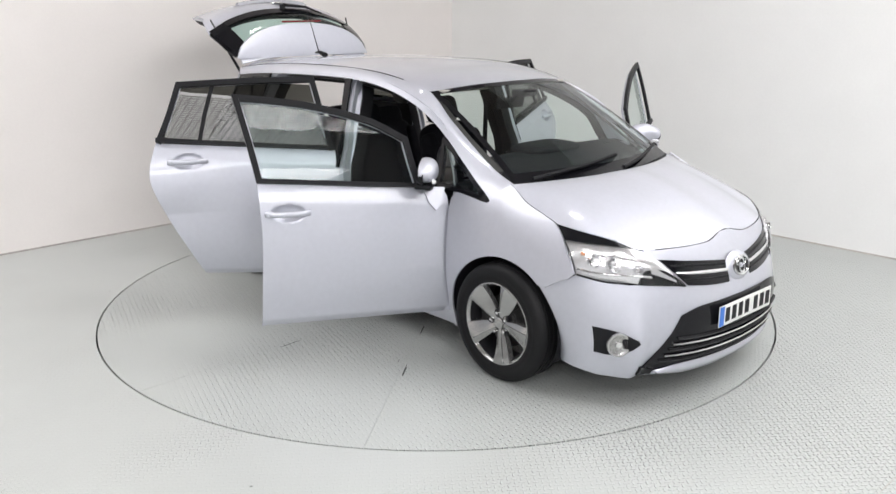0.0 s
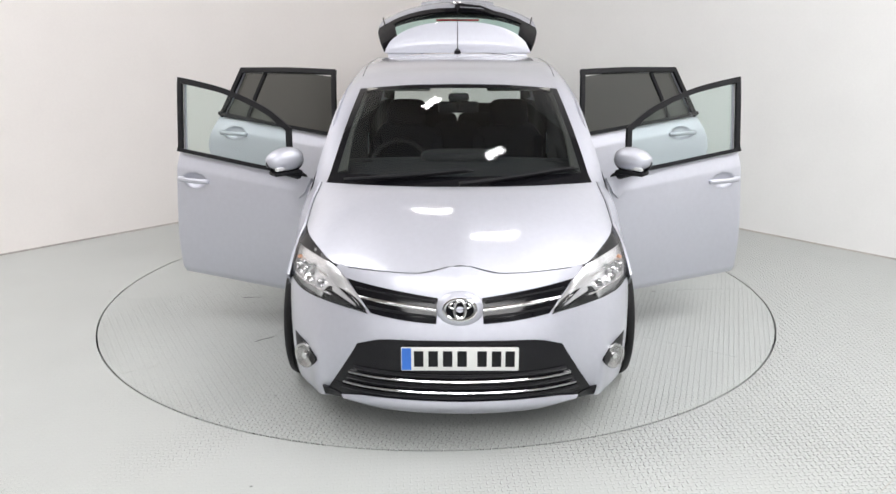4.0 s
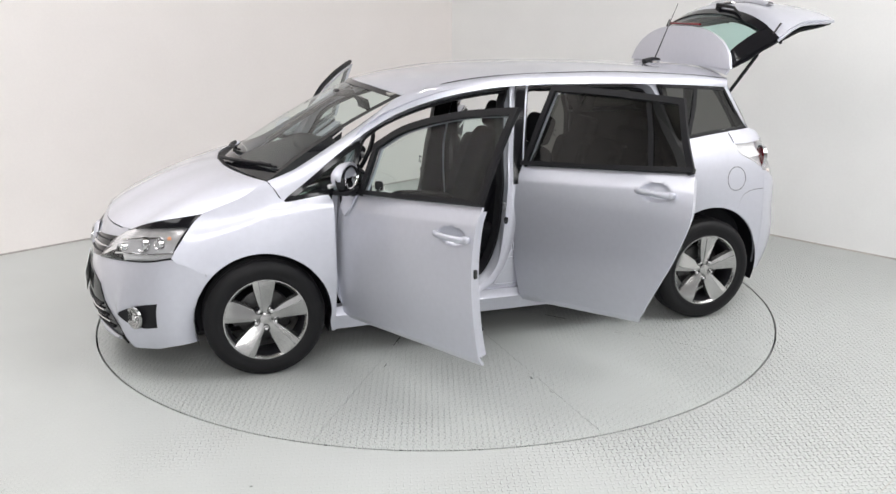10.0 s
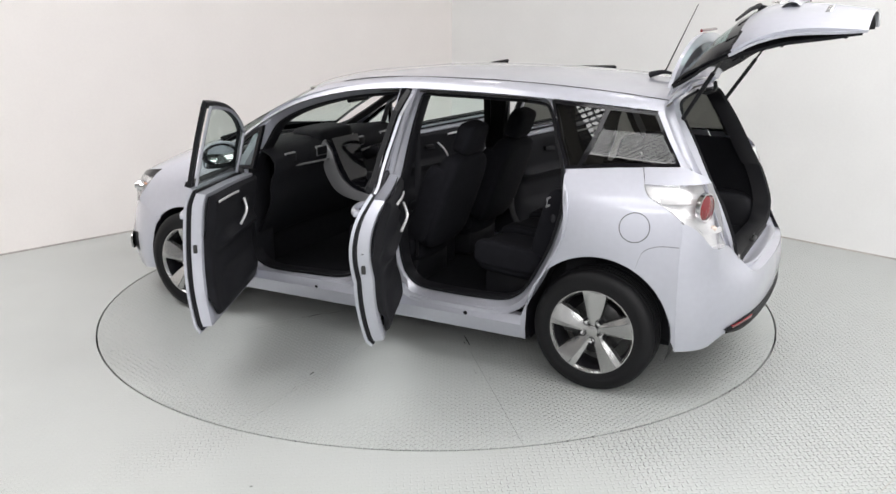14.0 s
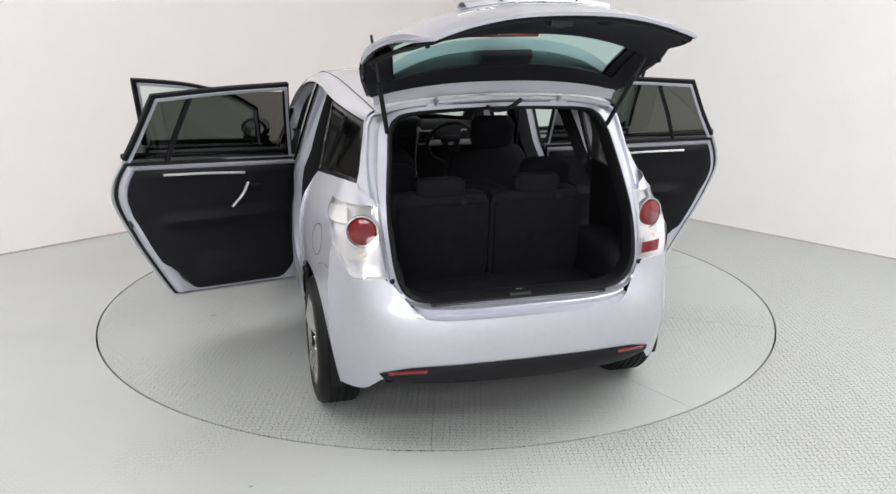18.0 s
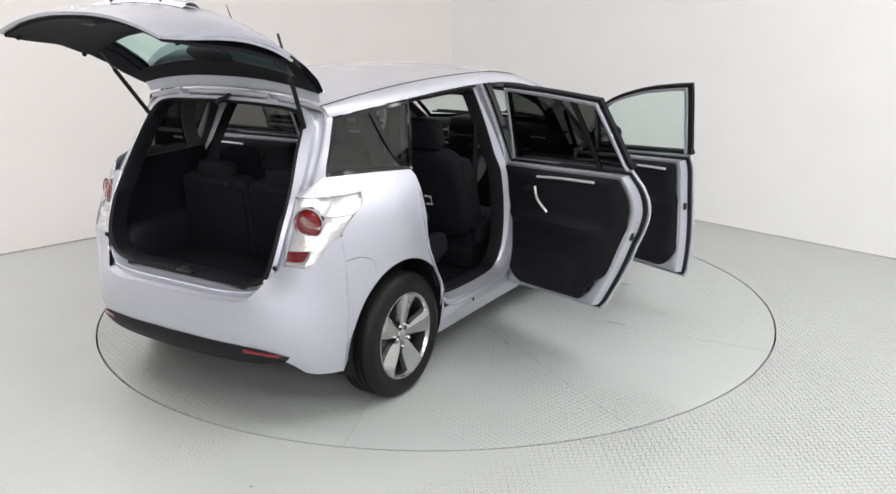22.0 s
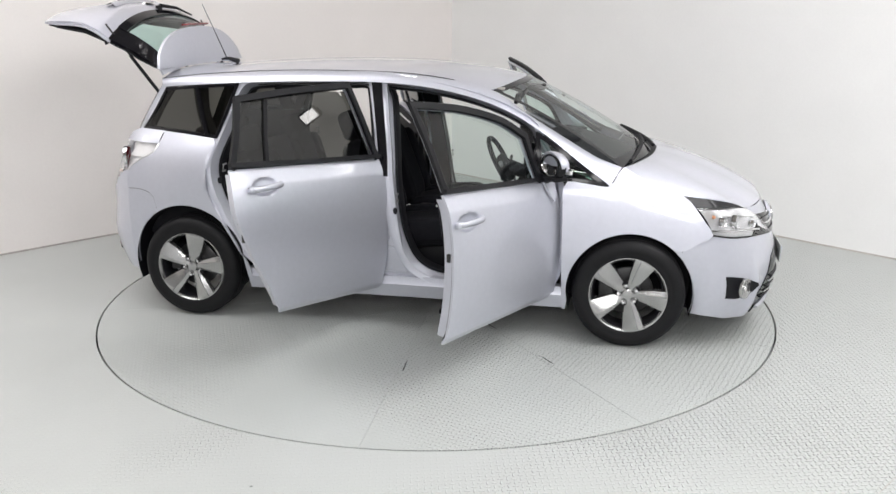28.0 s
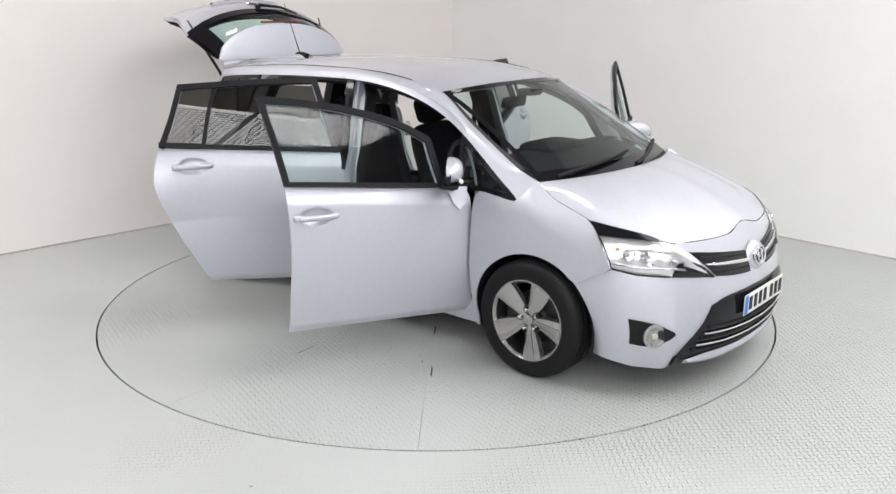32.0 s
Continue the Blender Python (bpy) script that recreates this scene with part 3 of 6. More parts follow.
# rear bumper
RPL = curve([(0, 0), (0.3, 0.012), (0.5, 0.045), (0.673, 0.125), (0.778, 0.225), (0.830, 0.33), (0.846, 0.40), (0.85, 0.45)], 25)
cut = []
for z in (0.26, 0.30, 0.36, 0.42, 0.48, 0.54, 0.60, 0.65, 0.68, 0.72, 0.76, 0.80, 0.83, 0.87, 0.91, 0.935):
    row = []
    for y, d in RPL:
        zz = min(z, at([(0, 0.632), (0.40, 0.634), (0.47, 0.650), (0.545, 0.73), (0.60, 0.80), (0.68, 0.81), (0.755, 0.818), (0.79, 0.88), (0.82, 0.93), (0.855, 0.935)], y))
        zz = max(zz, at([(0, 0.36), (0.62, 0.36), (0.66, 0.325), (0.70, 0.28), (0.79, 0.27), (0.855, 0.27)], y))
        tail = at(TAIL, zz)
        if zz > 0.62:
            tail += (-2.14 - tail) * max(0.0, min(1.0, (y - 0.58) / 0.16))
        x, gap = tail + d, side(-1.80, zz) - at([(d_, y_) for y_, d_ in RPL], -1.80 - tail)
        if x >= -1.80:
            row.append(sp(-1.80, zz))
        else:
            row.append(Vector((x, y + gap * max(0.0, (x + 1.97) / 0.17) ** 2, zz)))
    cut.append(row)
rows = [[Vector((p.x, -p.y, p.z)) for p in r[:0:-1]] + r for r in cut]
part("rear_bumper", sheet(rows, 0.0, flip=True), PAINT, car)
# wheel housings, floor pan and inner walls of the body
def housing(cx, cz, r):
    rows = []
    for y, k in ((0.84, 1.0), (0.62, 1.0), (0.60, 0.96), (0.595, 0.3)):
        rows.append([Vector((cx + r * k * math.cos(radians(a)), y, cz + r * k * math.sin(radians(a)))) for a in range(-20, 201, 10)])
    return sheet(rows)


both("wheel_housing", housing(FA[0], FA[1], FA[2] + 0.004), BLACK_TRIM)
both("wheel_housing", housing(RA[0], RA[1], RA[2] + 0.004), BLACK_TRIM)
part("floor_pan", join(box(-1.75, 1.75, -0.58, 0.58, 0.20, 0.27, 0.02), box(-0.99, 0.98, -0.76, 0.76, 0.21, 0.30, 0.02)), CARPET, car, "black carpet over the floor pan")
part("boot_floor", box(-2.0, -1.44, -0.60, 0.60, 0.56, 0.64, 0.02), CARPET, car, "flat black carpeted boot floor")
part("bulkhead", box(1.0, 1.1, -0.74, 0.74, 0.25, 1.0, 0.03), CARPET, car)
both("kick_panel", box(0.895, 1.02, 0.58, 0.768, 0.30, 1.0, 0.02), CARD)
part("engine_cover", box(1.1, 2.0, -0.56, 0.56, 0.22, 0.76, 0.05), BLACK_TRIM, car)

# openings for the doors: painted returns, black seals
FRONT_HOLE = [(0.80, 0.318), (0.52, 0.318), (0.22, 0.340), (0.075, 0.42), (-0.01, 0.60), (-0.045, 0.80), (-0.075, 1.08), (-0.115, 1.40), (-0.155, 1.482), (-0.10, 1.490), (0.24, 1.450),
              (0.55, 1.370), (0.76, 1.265), (0.83, 1.15), (0.92, 0.98), (0.945, 0.80), (0.945, 0.55), (0.91, 0.38)]
REAR_HOLE = [(-0.41, 0.355), (-0.28, 0.375), (-0.20, 0.47), (-0.17, 0.70), (-0.17, 1.06), (-0.215, 1.42), (-0.245, 1.488), (-0.35, 1.492), (-0.70, 1.488), (-1.01, 1.472), (-1.065, 1.41),
             (-1.125, 1.25), (-1.175, 1.12), (-1.205, 0.97), (-1.17, 0.80), (-1.10, 0.63), (-0.99, 0.45), (-0.88, 0.375), (-0.70, 0.355)]


def closed(pts, n):
    c = curve([*pts[-2:], *pts, *pts[:2]], n * 3)
    a = min(range(len(c) // 2), key=lambda i: (c[i] - Vector(pts[0])).length)
    b = min(range(len(c) // 2, len(c)), key=lambda i: (c[i] - Vector(pts[0])).length)
    q = c[a:b]
    return [q[int(i * len(q) / n)] for i in range(n)]


def straight(pts, n):
    """n points round a polygon with straight edges and crisp corners."""
    p = [Vector(q) for q in pts]
    ln = [(p[(i + 1) % len(p)] - p[i]).length for i in range(len(p))]
    out = []
    for i in range(len(p)):
        m = max(2, round(n * ln[i] / sum(ln)))
        out += [p[i].lerp(p[(i + 1) % len(p)], k / m) for k in range(m)]
    return out


def inset(loop, d):
    """A closed flat loop drawn in by d."""
    n = len(loop)
    area = sum(loop[i][0] * loop[(i + 1) % n][1] - loop[(i + 1) % n][0] * loop[i][1] for i in range(n))
    s = 1 if area > 0 else -1
    out = []
    for i in range(n):
        t = (loop[(i + 1) % n] - loop[i - 1]).normalized()
        out.append(loop[i] + Vector((-t[1], t[0])) * d * s)
    return out


def ring_on_side(loop, steps_):
    """Loft of loops: (inset, depth) steps on the left side's skin."""
    return sheet([[sp(q[0], q[1], -dep) for q in inset(loop, ins)] for ins, dep in steps_], ring=True)


for hole, name in ((FRONT_HOLE, "front_door_opening"), (REAR_HOLE, "rear_door_opening")):
    lp = closed(hole, 90)
    both(name, ring_on_side(lp, [(-0.045, 0.012), (-0.03, 0.028), (-0.012, 0.034), (0.0, 0.06), (0.012, 0.085), (0.02, 0.10)]), PAINT)
    both("door_seal", ring_on_side(lp, [(0.018, 0.088), (0.030, 0.086), (0.036, 0.10), (0.036, 0.17)]), BLACK_TRIM)

# middle pillar between the doors
pl = [[(0.10, 0.33), (0.02, 0.48), (-0.03, 0.80), (-0.065, 1.08), (-0.11, 1.40), (-0.125, 1.51)], [(-0.30, 0.33), (-0.20, 0.48), (-0.165, 0.80), (-0.165, 1.08), (-0.215, 1.40), (-0.24, 1.51)]]
a, b = (curve(q, 20) for q in pl)
low = [[Vector((q[0], q[1])) for q in r] for r in ruled(a, b, 8)]
both("middle_pillar", sheet([[sp(q[0], q[1], -0.036) for q in r] for r in low], 0.05, flip=True), PAINT)
a, b = (curve(q[2:], 14) for q in pl)
up = [[a_.lerp(b_, 0.22 + 0.56 * k / 4) for a_, b_ in zip(a, b)][3:] for k in range(5)]
both("pillar_cover", sheet([[sp(q[0], q[1], -0.007) for q in r] for r in up], 0.012, flip=True), BLACK_GLOSS, None, "black pillar cover")
both("pillar_trim", sheet([[sp(q[0], q[1], -0.095) for q in r] for r in low], 0.03, flip=True), CARD)
lp = closed([(0.03, 0.36), (-0.16, 0.37), (-0.165, 0.42), (-0.13, 0.52), (-0.04, 0.53), (0.0, 0.50), (0.02, 0.42)], 48)
both("pillar_bead", sheet([[sp(q[0], q[1], -o_) for q in inset(lp, i_)] for i_, o_ in ((0.0, 0.036), (0.003, 0.032), (0.008, 0.032), (0.011, 0.036))], ring=True), PAINT)
both("hinge_plate", shaped(box(-0.045, 0.03, -0.02, 0.012, -0.03, 0.03, 0.006), Matrix.Translation(sp(-0.10, 0.60, -0.036))), PAINT)
both("hinge_plate", shaped(box(-0.045, 0.03, -0.02, 0.012, -0.03, 0.03, 0.006), Matrix.Translation(sp(-0.12, 0.92, -0.036))), PAINT)
for x, z in ((-0.03, 0.753), (-1.135, 0.90)):
    both("latch_plug", shaped(lathe([(0, 0.004), (0.011, 0.003), (0.014, 0.0)], 16), Matrix.Translation(sp(x - (0.0 if x > -1 else 0.02), z, -0.034)) @ Matrix.Diagonal((1, 1, 1.6, 1))), BLACK_TRIM)
    both("door_striker", tube([sp(x + 0.012, z + 0.10, -0.05), sp(x + 0.012, z + 0.10, -0.015), sp(x + 0.012, z + 0.06, -0.015), sp(x + 0.012, z + 0.06, -0.05)], 0.006, 8), SATIN, None, "bright steel striker")
for x, z in ((0.376, 0.29), (-0.647, 0.297)):
    both("jack_hole", shaped(lathe([(0, 0.002), (0.010, 0.002), (0.012, 0)], 14), Matrix.Translation((x, side(x, z) - 0.004, z))), BLACK_TRIM)

# fixed window ahead of the front door
q = straight([(1.226, 0.953), (1.04, 0.968), (0.835, 0.985), (0.82, 1.10), (0.80, 1.238), (0.90, 1.180), (1.04, 1.082), (1.14, 1.012)], 56)
both("corner_window_frame", ring_on_side(q, [(-0.006, 0.03), (-0.006, 0.003), (0.018, 0.003), (0.018, 0.03)]), BLACK_GLOSS)
rows = [[sp(v[0], v[1], -0.008) for v in inset(q, 0.016)], [sp(0.93, 1.06, -0.008)] * len(q)]
for o in both("corner_window", sheet(rows, ring=True), GLASS):
    o.visible_shadow = False

# rear side windows: two panes in a black surround
Q1 = [(-1.10, 1.468), (-1.35, 1.448), (-1.24, 1.168), (-1.20, 1.160), (-1.145, 1.29)]
Q2 = [(-1.375, 1.446), (-1.585, 1.425), (-1.655, 1.310), (-1.715, 1.192), (-1.50, 1.186), (-1.275, 1.172), (-1.32, 1.30)]
sur = straight([(-1.065, 1.482), (-1.35, 1.463), (-1.60, 1.440), (-1.665, 1.32), (-1.745, 1.188), (-1.45, 1.172), (-1.188, 1.150), (-1.125, 1.30)], 60)
both("window_surround", sheet([[sp(v[0], v[1], -0.012) for v in sur], [sp(v[0], v[1], 0.002) for v in sur], [sp(v[0], v[1], 0.002) for v in inset(sur, 0.016)], [sp(v[0], v[1], -0.02) for v in inset(sur, 0.018)]], ring=True), BLACK_GLOSS)
both("window_divider", sheet([[sp(-1.352, 1.466, 0.002), sp(-1.30, 1.30, 0.002), sp(-1.245, 1.17, 0.002)], [sp(-1.378, 1.464, 0.002), sp(-1.325, 1.30, 0.002), sp(-1.275, 1.172, 0.002)]], 0.02), BLACK_GLOSS)


def flat_pane(q, dep, bend=1):
    """Level rows of an even, gently bowed pane inside a loop on the side's skin."""
    n = len(q)
    pts = [sp(v[0], v[1], -dep) for v in q]
    a = np.array([[1, p.x, p.z, p.z * p.z * bend] for p in pts])
    k, *_ = np.linalg.lstsq(a, np.array([p.y for p in pts]), rcond=None)
    lo, hi = min(v[1] for v in q) + 1e-4, max(v[1] for v in q) - 1e-4
    rows = []
    for j in range(31):
        z = lo + (hi - lo) * j / 30
        cut = [a[0] + (b[0] - a[0]) * (z - a[1]) / (b[1] - a[1]) for a, b in zip(q, q[1:] + q[:1]) if (a[1] - z) * (b[1] - z) < 0]
        if len(cut) < 2:
            continue
        x0, x1 = max(cut), min(cut)
        rows.append([Vector((x, float(k[0] + k[1] * x + k[2] * z + k[3] * z * z * bend), z)) for x in (x0 + (x1 - x0) * i / 24 for i in range(25))])
    return rows


for pane in (Q1, Q2):
    lp = straight(pane, 40)
    rows = flat_pane(inset(lp, -0.010), 0.004, 1)
    for o in both("rear_side_window", sheet(rows), PRIVACY, None, "dark privacy glass"):
        o.visible_shadow = False


# ---- doors ----
def hinge(x, y, deg):
    return pose(x, y, 0) @ pose(0, 0, 0, 0, 0, deg) @ pose(-x, -y, 0)


def edges_to_rows(f, r, u0, v0, dep, nu=26, nv=24):
    """Rows across the door between its front and rear edges, drawn in by u0, v0 (metres), at a depth."""
    F, R = curve(f, 60), curve(r, 60)
    h = (F[-1] - F[0]).length
    rows = []
    for j in range(nv):
        v = v0 / h + (1 - 2 * v0 / h) * j / (nv - 1)
        k = v * 59
        i = min(int(k), 58)
        a, b = F[i].lerp(F[i + 1], k - i), R[i].lerp(R[i + 1], k - i)
        w = (b - a).length
        fold = max(0.0, 0.034 - v * h) * 0.55
        rows.append([sp(q[0], q[1], -dep - fold) for q in (a.lerp(b, u0 / w + (1 - 2 * u0 / w) * m / (nu - 1)) for m in range(nu))])
    return rows


def rim(rows):
    return rows[0] + [r[-1] for r in rows[1:-1]] + rows[-1][::-1] + [r[0] for r in rows[-2:0:-1]]


def band(path, width, dep, thick, n=40):
    """A flat strip along an open path on the side's skin, its width to the path's right-hand side."""
    p = curve(path, n)
    q = []
    for i in range(n):
        t = (p[min(i + 1, n - 1)] - p[max(i - 1, 0)]).normalized()
        q.append(p[i] + Vector((t[1], -t[0])) * width)
    return sheet([[sp(v[0], v[1], -dep) for v in p], [sp(v[0], v[1], -dep) for v in q]], thick, flip=True)


def fill(path, dep, n=40):
    """A pane inside an open path that is closed along the belt."""
    p = [Vector(q) for q in path]
    c = closed(p, n)
    cx, cz = sum(v[0] for v in c) / n, sum(v[1] for v in c) / n
    return sheet([[sp(cx + (v[0] - cx) * k, cz + (v[1] - cz) * k, -dep) for v in c] for k in (1.0, 0.75, 0.5, 0.25, 0.01)], ring=True)


def polyline(*segs):
    """Joins smooth runs at sharp corners."""
    out = []
    for s in segs:
        c = curve(s, 14)
        out += c if not out else c[1:]
    return out


def band_poly(p, width, dep, thick):
    """As band, along ready points with corners; mitred."""
    n = len(p)
    q = []
    for i in range(n):
        a = (p[i] - p[i - 1]).normalized() if i else (p[1] - p[0]).normalized()
        b = (p[i + 1] - p[i]).normalized() if i < n - 1 else a
        t = (a + b).normalized()
        m = max(0.5, t.dot(a))
        q.append(p[i] + Vector((-t[1], t[0])) * width / m)
    return sheet([[sp(v[0], v[1], -dep) for v in p], [sp(v[0], v[1], -dep) for v in q]], thick, flip=False), q


def pane_from(q, dep):
    return sheet(flat_pane(q, dep))


def pull_handle(x, z):
    cup = lathe([(0.0, 0.0012), (0.03, 0.0016), (0.05, 0.004), (0.057, 0.008), (0.062, 0.007), (0.067, -0.002)], 32)
    shaped(cup, Matrix.Translation(sp(x, z, 0.001)) @ Matrix.Diagonal((1.35, 1.0, 0.66, 1)))
    p = [sp(x + 0.105, z + 0.001, 0.006), sp(x + 0.08, z + 0.002, 0.022), sp(x, z + 0.004, 0.034), sp(x - 0.08, z + 0.004, 0.026), sp(x - 0.105, z + 0.004, 0.008)]
    return cup, join(tube(p, 0.0135, 10, 18, 1.15), shaped(soft_box(0.05, 0.034, 0.034, 3.2, 5), Matrix.Translation(sp(x - 0.098, z + 0.004, 0.012))), shaped(soft_box(0.03, 0.026, 0.028, 3.2, 5), Matrix.Translation(sp(x + 0.102, z + 0.001, 0.008))))


def build_door(name, f, r, glass_path, hinge_at, deg, handle, pane_mat, card_at):
    hx, hy = hinge_at
    nu, nv = 28, 24
    skin = edges_to_rows(f, r, 0, 0, 0.0, 110, 92)
    # the hollow behind the pull handle
    for row in skin:
        for q in row:
            d = ((q.x - handle[0]) / 0.088) ** 2 + ((q.z - handle[1] - 0.002) / 0.045) ** 2
            if d < 1:
                q.y -= 0.024 * (1 - d * d) ** 0.8
    doors = both(name, sheet(skin, 0.014), PAINT, car, "silver %s standing open" % name.replace("_", " "))
    doors[0].matrix_local, doors[1].matrix_local = hinge(hx, hy, -deg), hinge(hx, -hy, deg)
    P2 = doors
    # inner shell: flange, step and wall
    loops = [rim(edges_to_rows(f, r, i, i, d, nu, nv)) for i, d in ((0.003, 0.012), (0.022, 0.015), (0.027, 0.03), (0.032, 0.085), (0.045, 0.092), (0.10, 0.092))]
    both("door_shell", sheet(loops, ring=True), PAINT, parents=P2)
    loops = [rim(edges_to_rows(f, r, i, i, d, nu, nv)) for i, d in ((0.012, 0.014), (0.014, 0.026), (0.026, 0.034), (0.032, 0.028))]
    both("door_seal", sheet(loops, ring=True), BLACK_TRIM, parents=P2)
    # inner trim with relief: armrest and pocket
    g = edges_to_rows(f, r, 0.048, 0.042, 0.0, 34, 34)
    rows = []
    for j, row in enumerate(g):
        v = j / 33
        new_row = []
        for i, q in enumerate(row):
            u = i / 33
            dep = 0.122
            edge = min(u, 1 - u, v * 1.0, (1 - v) * 1.0)
            dep -= 0.034 * max(0, 1 - edge / 0.05) ** 1.5
            dep += 0.050 * math.exp(-((v - 0.60) / 0.05) ** 2) * max(0, min(1, (0.92 - u) / 0.15)) * min(1, u / 0.1)
            dep += 0.02 * max(0, min(1, (v - 0.62) / 0.1))
            pocket = max(0, 1 - ((u - 0.42) / 0.36) ** 4) * max(0, 1 - ((v - 0.2) / 0.12) ** 4)
            dep += 0.035 * pocket
            corner = max(0.0, (abs(2 * u - 1) - 0.68) / 0.32) ** 2 * max(0.0, (0.26 - v) / 0.26)
            new_row.append(q + Vector((0, -dep, 0.115 * corner)))
        rows.append(new_row)
    both("inner_trim", sheet(rows, 0.012, flip=True), CARD, None, "dark soft-touch inner door trim", parents=P2)
    x0, z0, x1, z1 = card_at
    c = lambda x, z, dd: sp(x, z, -dd)
    xb = x0 - 0.08 if name == "rear_door" else x0
    both("bright_strip", tube([c(x0, z0, 0.154), c((x0 + x1) / 2, (z0 + z1) / 2 + 0.005, 0.157), c(x1, z1, 0.154)], 0.0055, 8, 12, 1.3), BRIGHT, None, "satin chrome strip", parents=P2)
    both("pull_bar", tube([c(xb + 0.10, z0 - 0.06, 0.165), c(xb + 0.05, z0 - 0.12, 0.195), c(xb - 0.005, z0 - 0.19, 0.175)], 0.0075, 8, 12), BRIGHT, None, "satin chrome pull bar", parents=P2)
    both("inner_handle", shaped(box(-0.045, 0.045, -0.012, 0.012, -0.018, 0.018, 0.008), Matrix.Translation(c(xb + 0.17, z0 - 0.09, 0.150))), BLACK_TRIM, parents=P2)
    # window frame, its bright inner edge and the pane
    b1, q1 = band_poly(glass_path, 0.032, 0.004, 0.022)
    both("window_frame", b1, BLACK_TRIM, None, "black window frame", parents=P2)
    inn_path = [v + (w - v) * 0.72 for v, w in zip(glass_path, q1)]
    b2, _ = band_poly(inn_path, 0.014, 0.028, 0.012)
    both("window_channel", b2, PAINT, parents=P2)
    belt = [q1[0].lerp(q1[-1], k / 13) for k in range(14)]
    wide, _ = band_poly([glass_path[-1].lerp(glass_path[0], k / 13) for k in range(14)], 0.022, 0.0, 0.03)
    both("belt_strip", wide, BLACK_TRIM, parents=P2)
    pane = [v + Vector((0, 0)) for v in q1]
    pane[0] = pane[0] + Vector((0, -0.03))
    pane[-1] = pane[-1] + Vector((0, -0.03))
    for o in both("door_window", pane_from(pane, 0.018), pane_mat, parents=P2):
        o.visible_shadow = False
    cup, bar = pull_handle(*handle)
    cup.free()
    e0 = curve(r, 20)
    for v_ in (11, 13):
        e1 = sp(e0[v_][0] + 0.004, e0[v_][1], -0.055)
        both("door_latch" if v_ == 11 else "edge_plug", shaped(box(-0.035, 0.006, -0.010, 0.010, -0.022, 0.022, 0.004) if v_ == 11 else lathe([(0, -0.004), (0.010, -0.003), (0.012, 0.02)], 14, "x"), Matrix.Translation(e1 + Vector((0.050 if v_ == 11 else 0.030, 0, 0)))), DARK_METAL if v_ == 11 else BLACK_TRIM, parents=P2)
    both("door_handle", bar, PAINT, None, "body-coloured pull handle", parents=P2)
    return doors


f_edge = [(0.948, 0.268), (0.948, 0.5), (0.946, 0.8), (0.942, 0.93), (0.920, 0.982)]
r_edge = [(-0.096, 0.286), (-0.085, 0.5), (-0.07, 0.8), (-0.078, 1.063)]
gp = polyline([(0.80, 0.992), (0.765, 1.14), (0.742, 1.255)], [(0.742, 1.255), (0.55, 1.360), (0.24, 1.450), (-0.02, 1.491), (-0.172, 1.507)], [(-0.172, 1.507), (-0.115, 1.25), (-0.08, 1.065)])
FD = build_door("front_door", f_edge, r_edge, gp, (0.931, 0.855), 64, (0.07, 0.905), GLASS, (0.42, 0.945, 0.02, 0.975))
f_edge = [(-0.115, 0.262), (-0.095, 0.5), (-0.08, 0.8), (-0.09, 1.064)]
r_edge = [(-0.93, 0.33), (-1.015, 0.49), (-1.122, 0.70), (-1.208, 0.92), (-1.205, 1.03), (-1.165, 1.152)]
gp = polyline([(-0.095, 1.066), (-0.135, 1.25), (-0.190, 1.510)], [(-0.190, 1.510), (-0.60, 1.510), (-1.024, 1.497)], [(-1.024, 1.497), (-1.10, 1.30), (-1.165, 1.154)])
RD = build_door("rear_door", f_edge, r_edge, gp, (-0.105, 0.858), 62.7, (-0.985, 1.04), PRIVACY, (-0.50, 1.018, -0.99, 1.066))
both("window_divider", sheet([[sp(-0.80, 1.475, -0.008), sp(-0.86, 1.30, -0.008), sp(-0.905, 1.125, -0.008)], [sp(-0.825, 1.475, -0.008), sp(-0.885, 1.30, -0.008), sp(-0.93, 1.125, -0.008)]], 0.02), BLACK_TRIM, parents=RD)


def mirror():
    """Door mirror: shell, black foot, indicator and mirror glass, about its own middle."""
    bm = bmesh.new()
    bmesh.ops.create_uvsphere(bm, u_segments=28, v_segments=18, radius=1)
    for v in bm.verts:
        c = v.co
        back = c.x < -0.25
        x = -0.25 if back else c.x
        k = (1 - 0.30 * max(0, c.y)) * (0.80 if c.z < 0 else 1.0)
        yy, zz = (math.copysign(abs(w) ** 0.8, w) for w in (c.y, c.z))
        v.co = Vector((x * 0.074, yy * 0.124, zz * 0.082 * k + 0.010))
    return bm


m0 = Matrix.Translation((0.80, 0.915, 1.085)) @ Matrix.Scale(0.92, 4)
both("mirror_shell", shaped(mirror(), m0 @ pose(0, 0, 0, 0, 0, 28)), PAINT, None, "silver door mirror shell", parents=FD)
foot = join(tube([(0.84, 0.80, 0.975), (0.83, 0.85, 1.005), (0.81, 0.90, 1.025)], 0.034, 10, 8, 0.8), shaped(box(-0.05, 0.05, -0.10, 0.09, -0.014, 0.012, 0.01), m0 @ pose(0.0, 0, -0.066, 0, 0, 28)))
both("mirror_foot", foot, BLACK_TRIM, parents=FD)
both("mirror_indicator", shaped(box(-0.012, 0.012, -0.045, 0.045, -0.012, 0.010, 0.006), m0 @ pose(0, 0, 0, 0, 0, 28) @ pose(0.055, 0.05, -0.030, 0, 0, -20)), REFLECTOR, parents=FD)
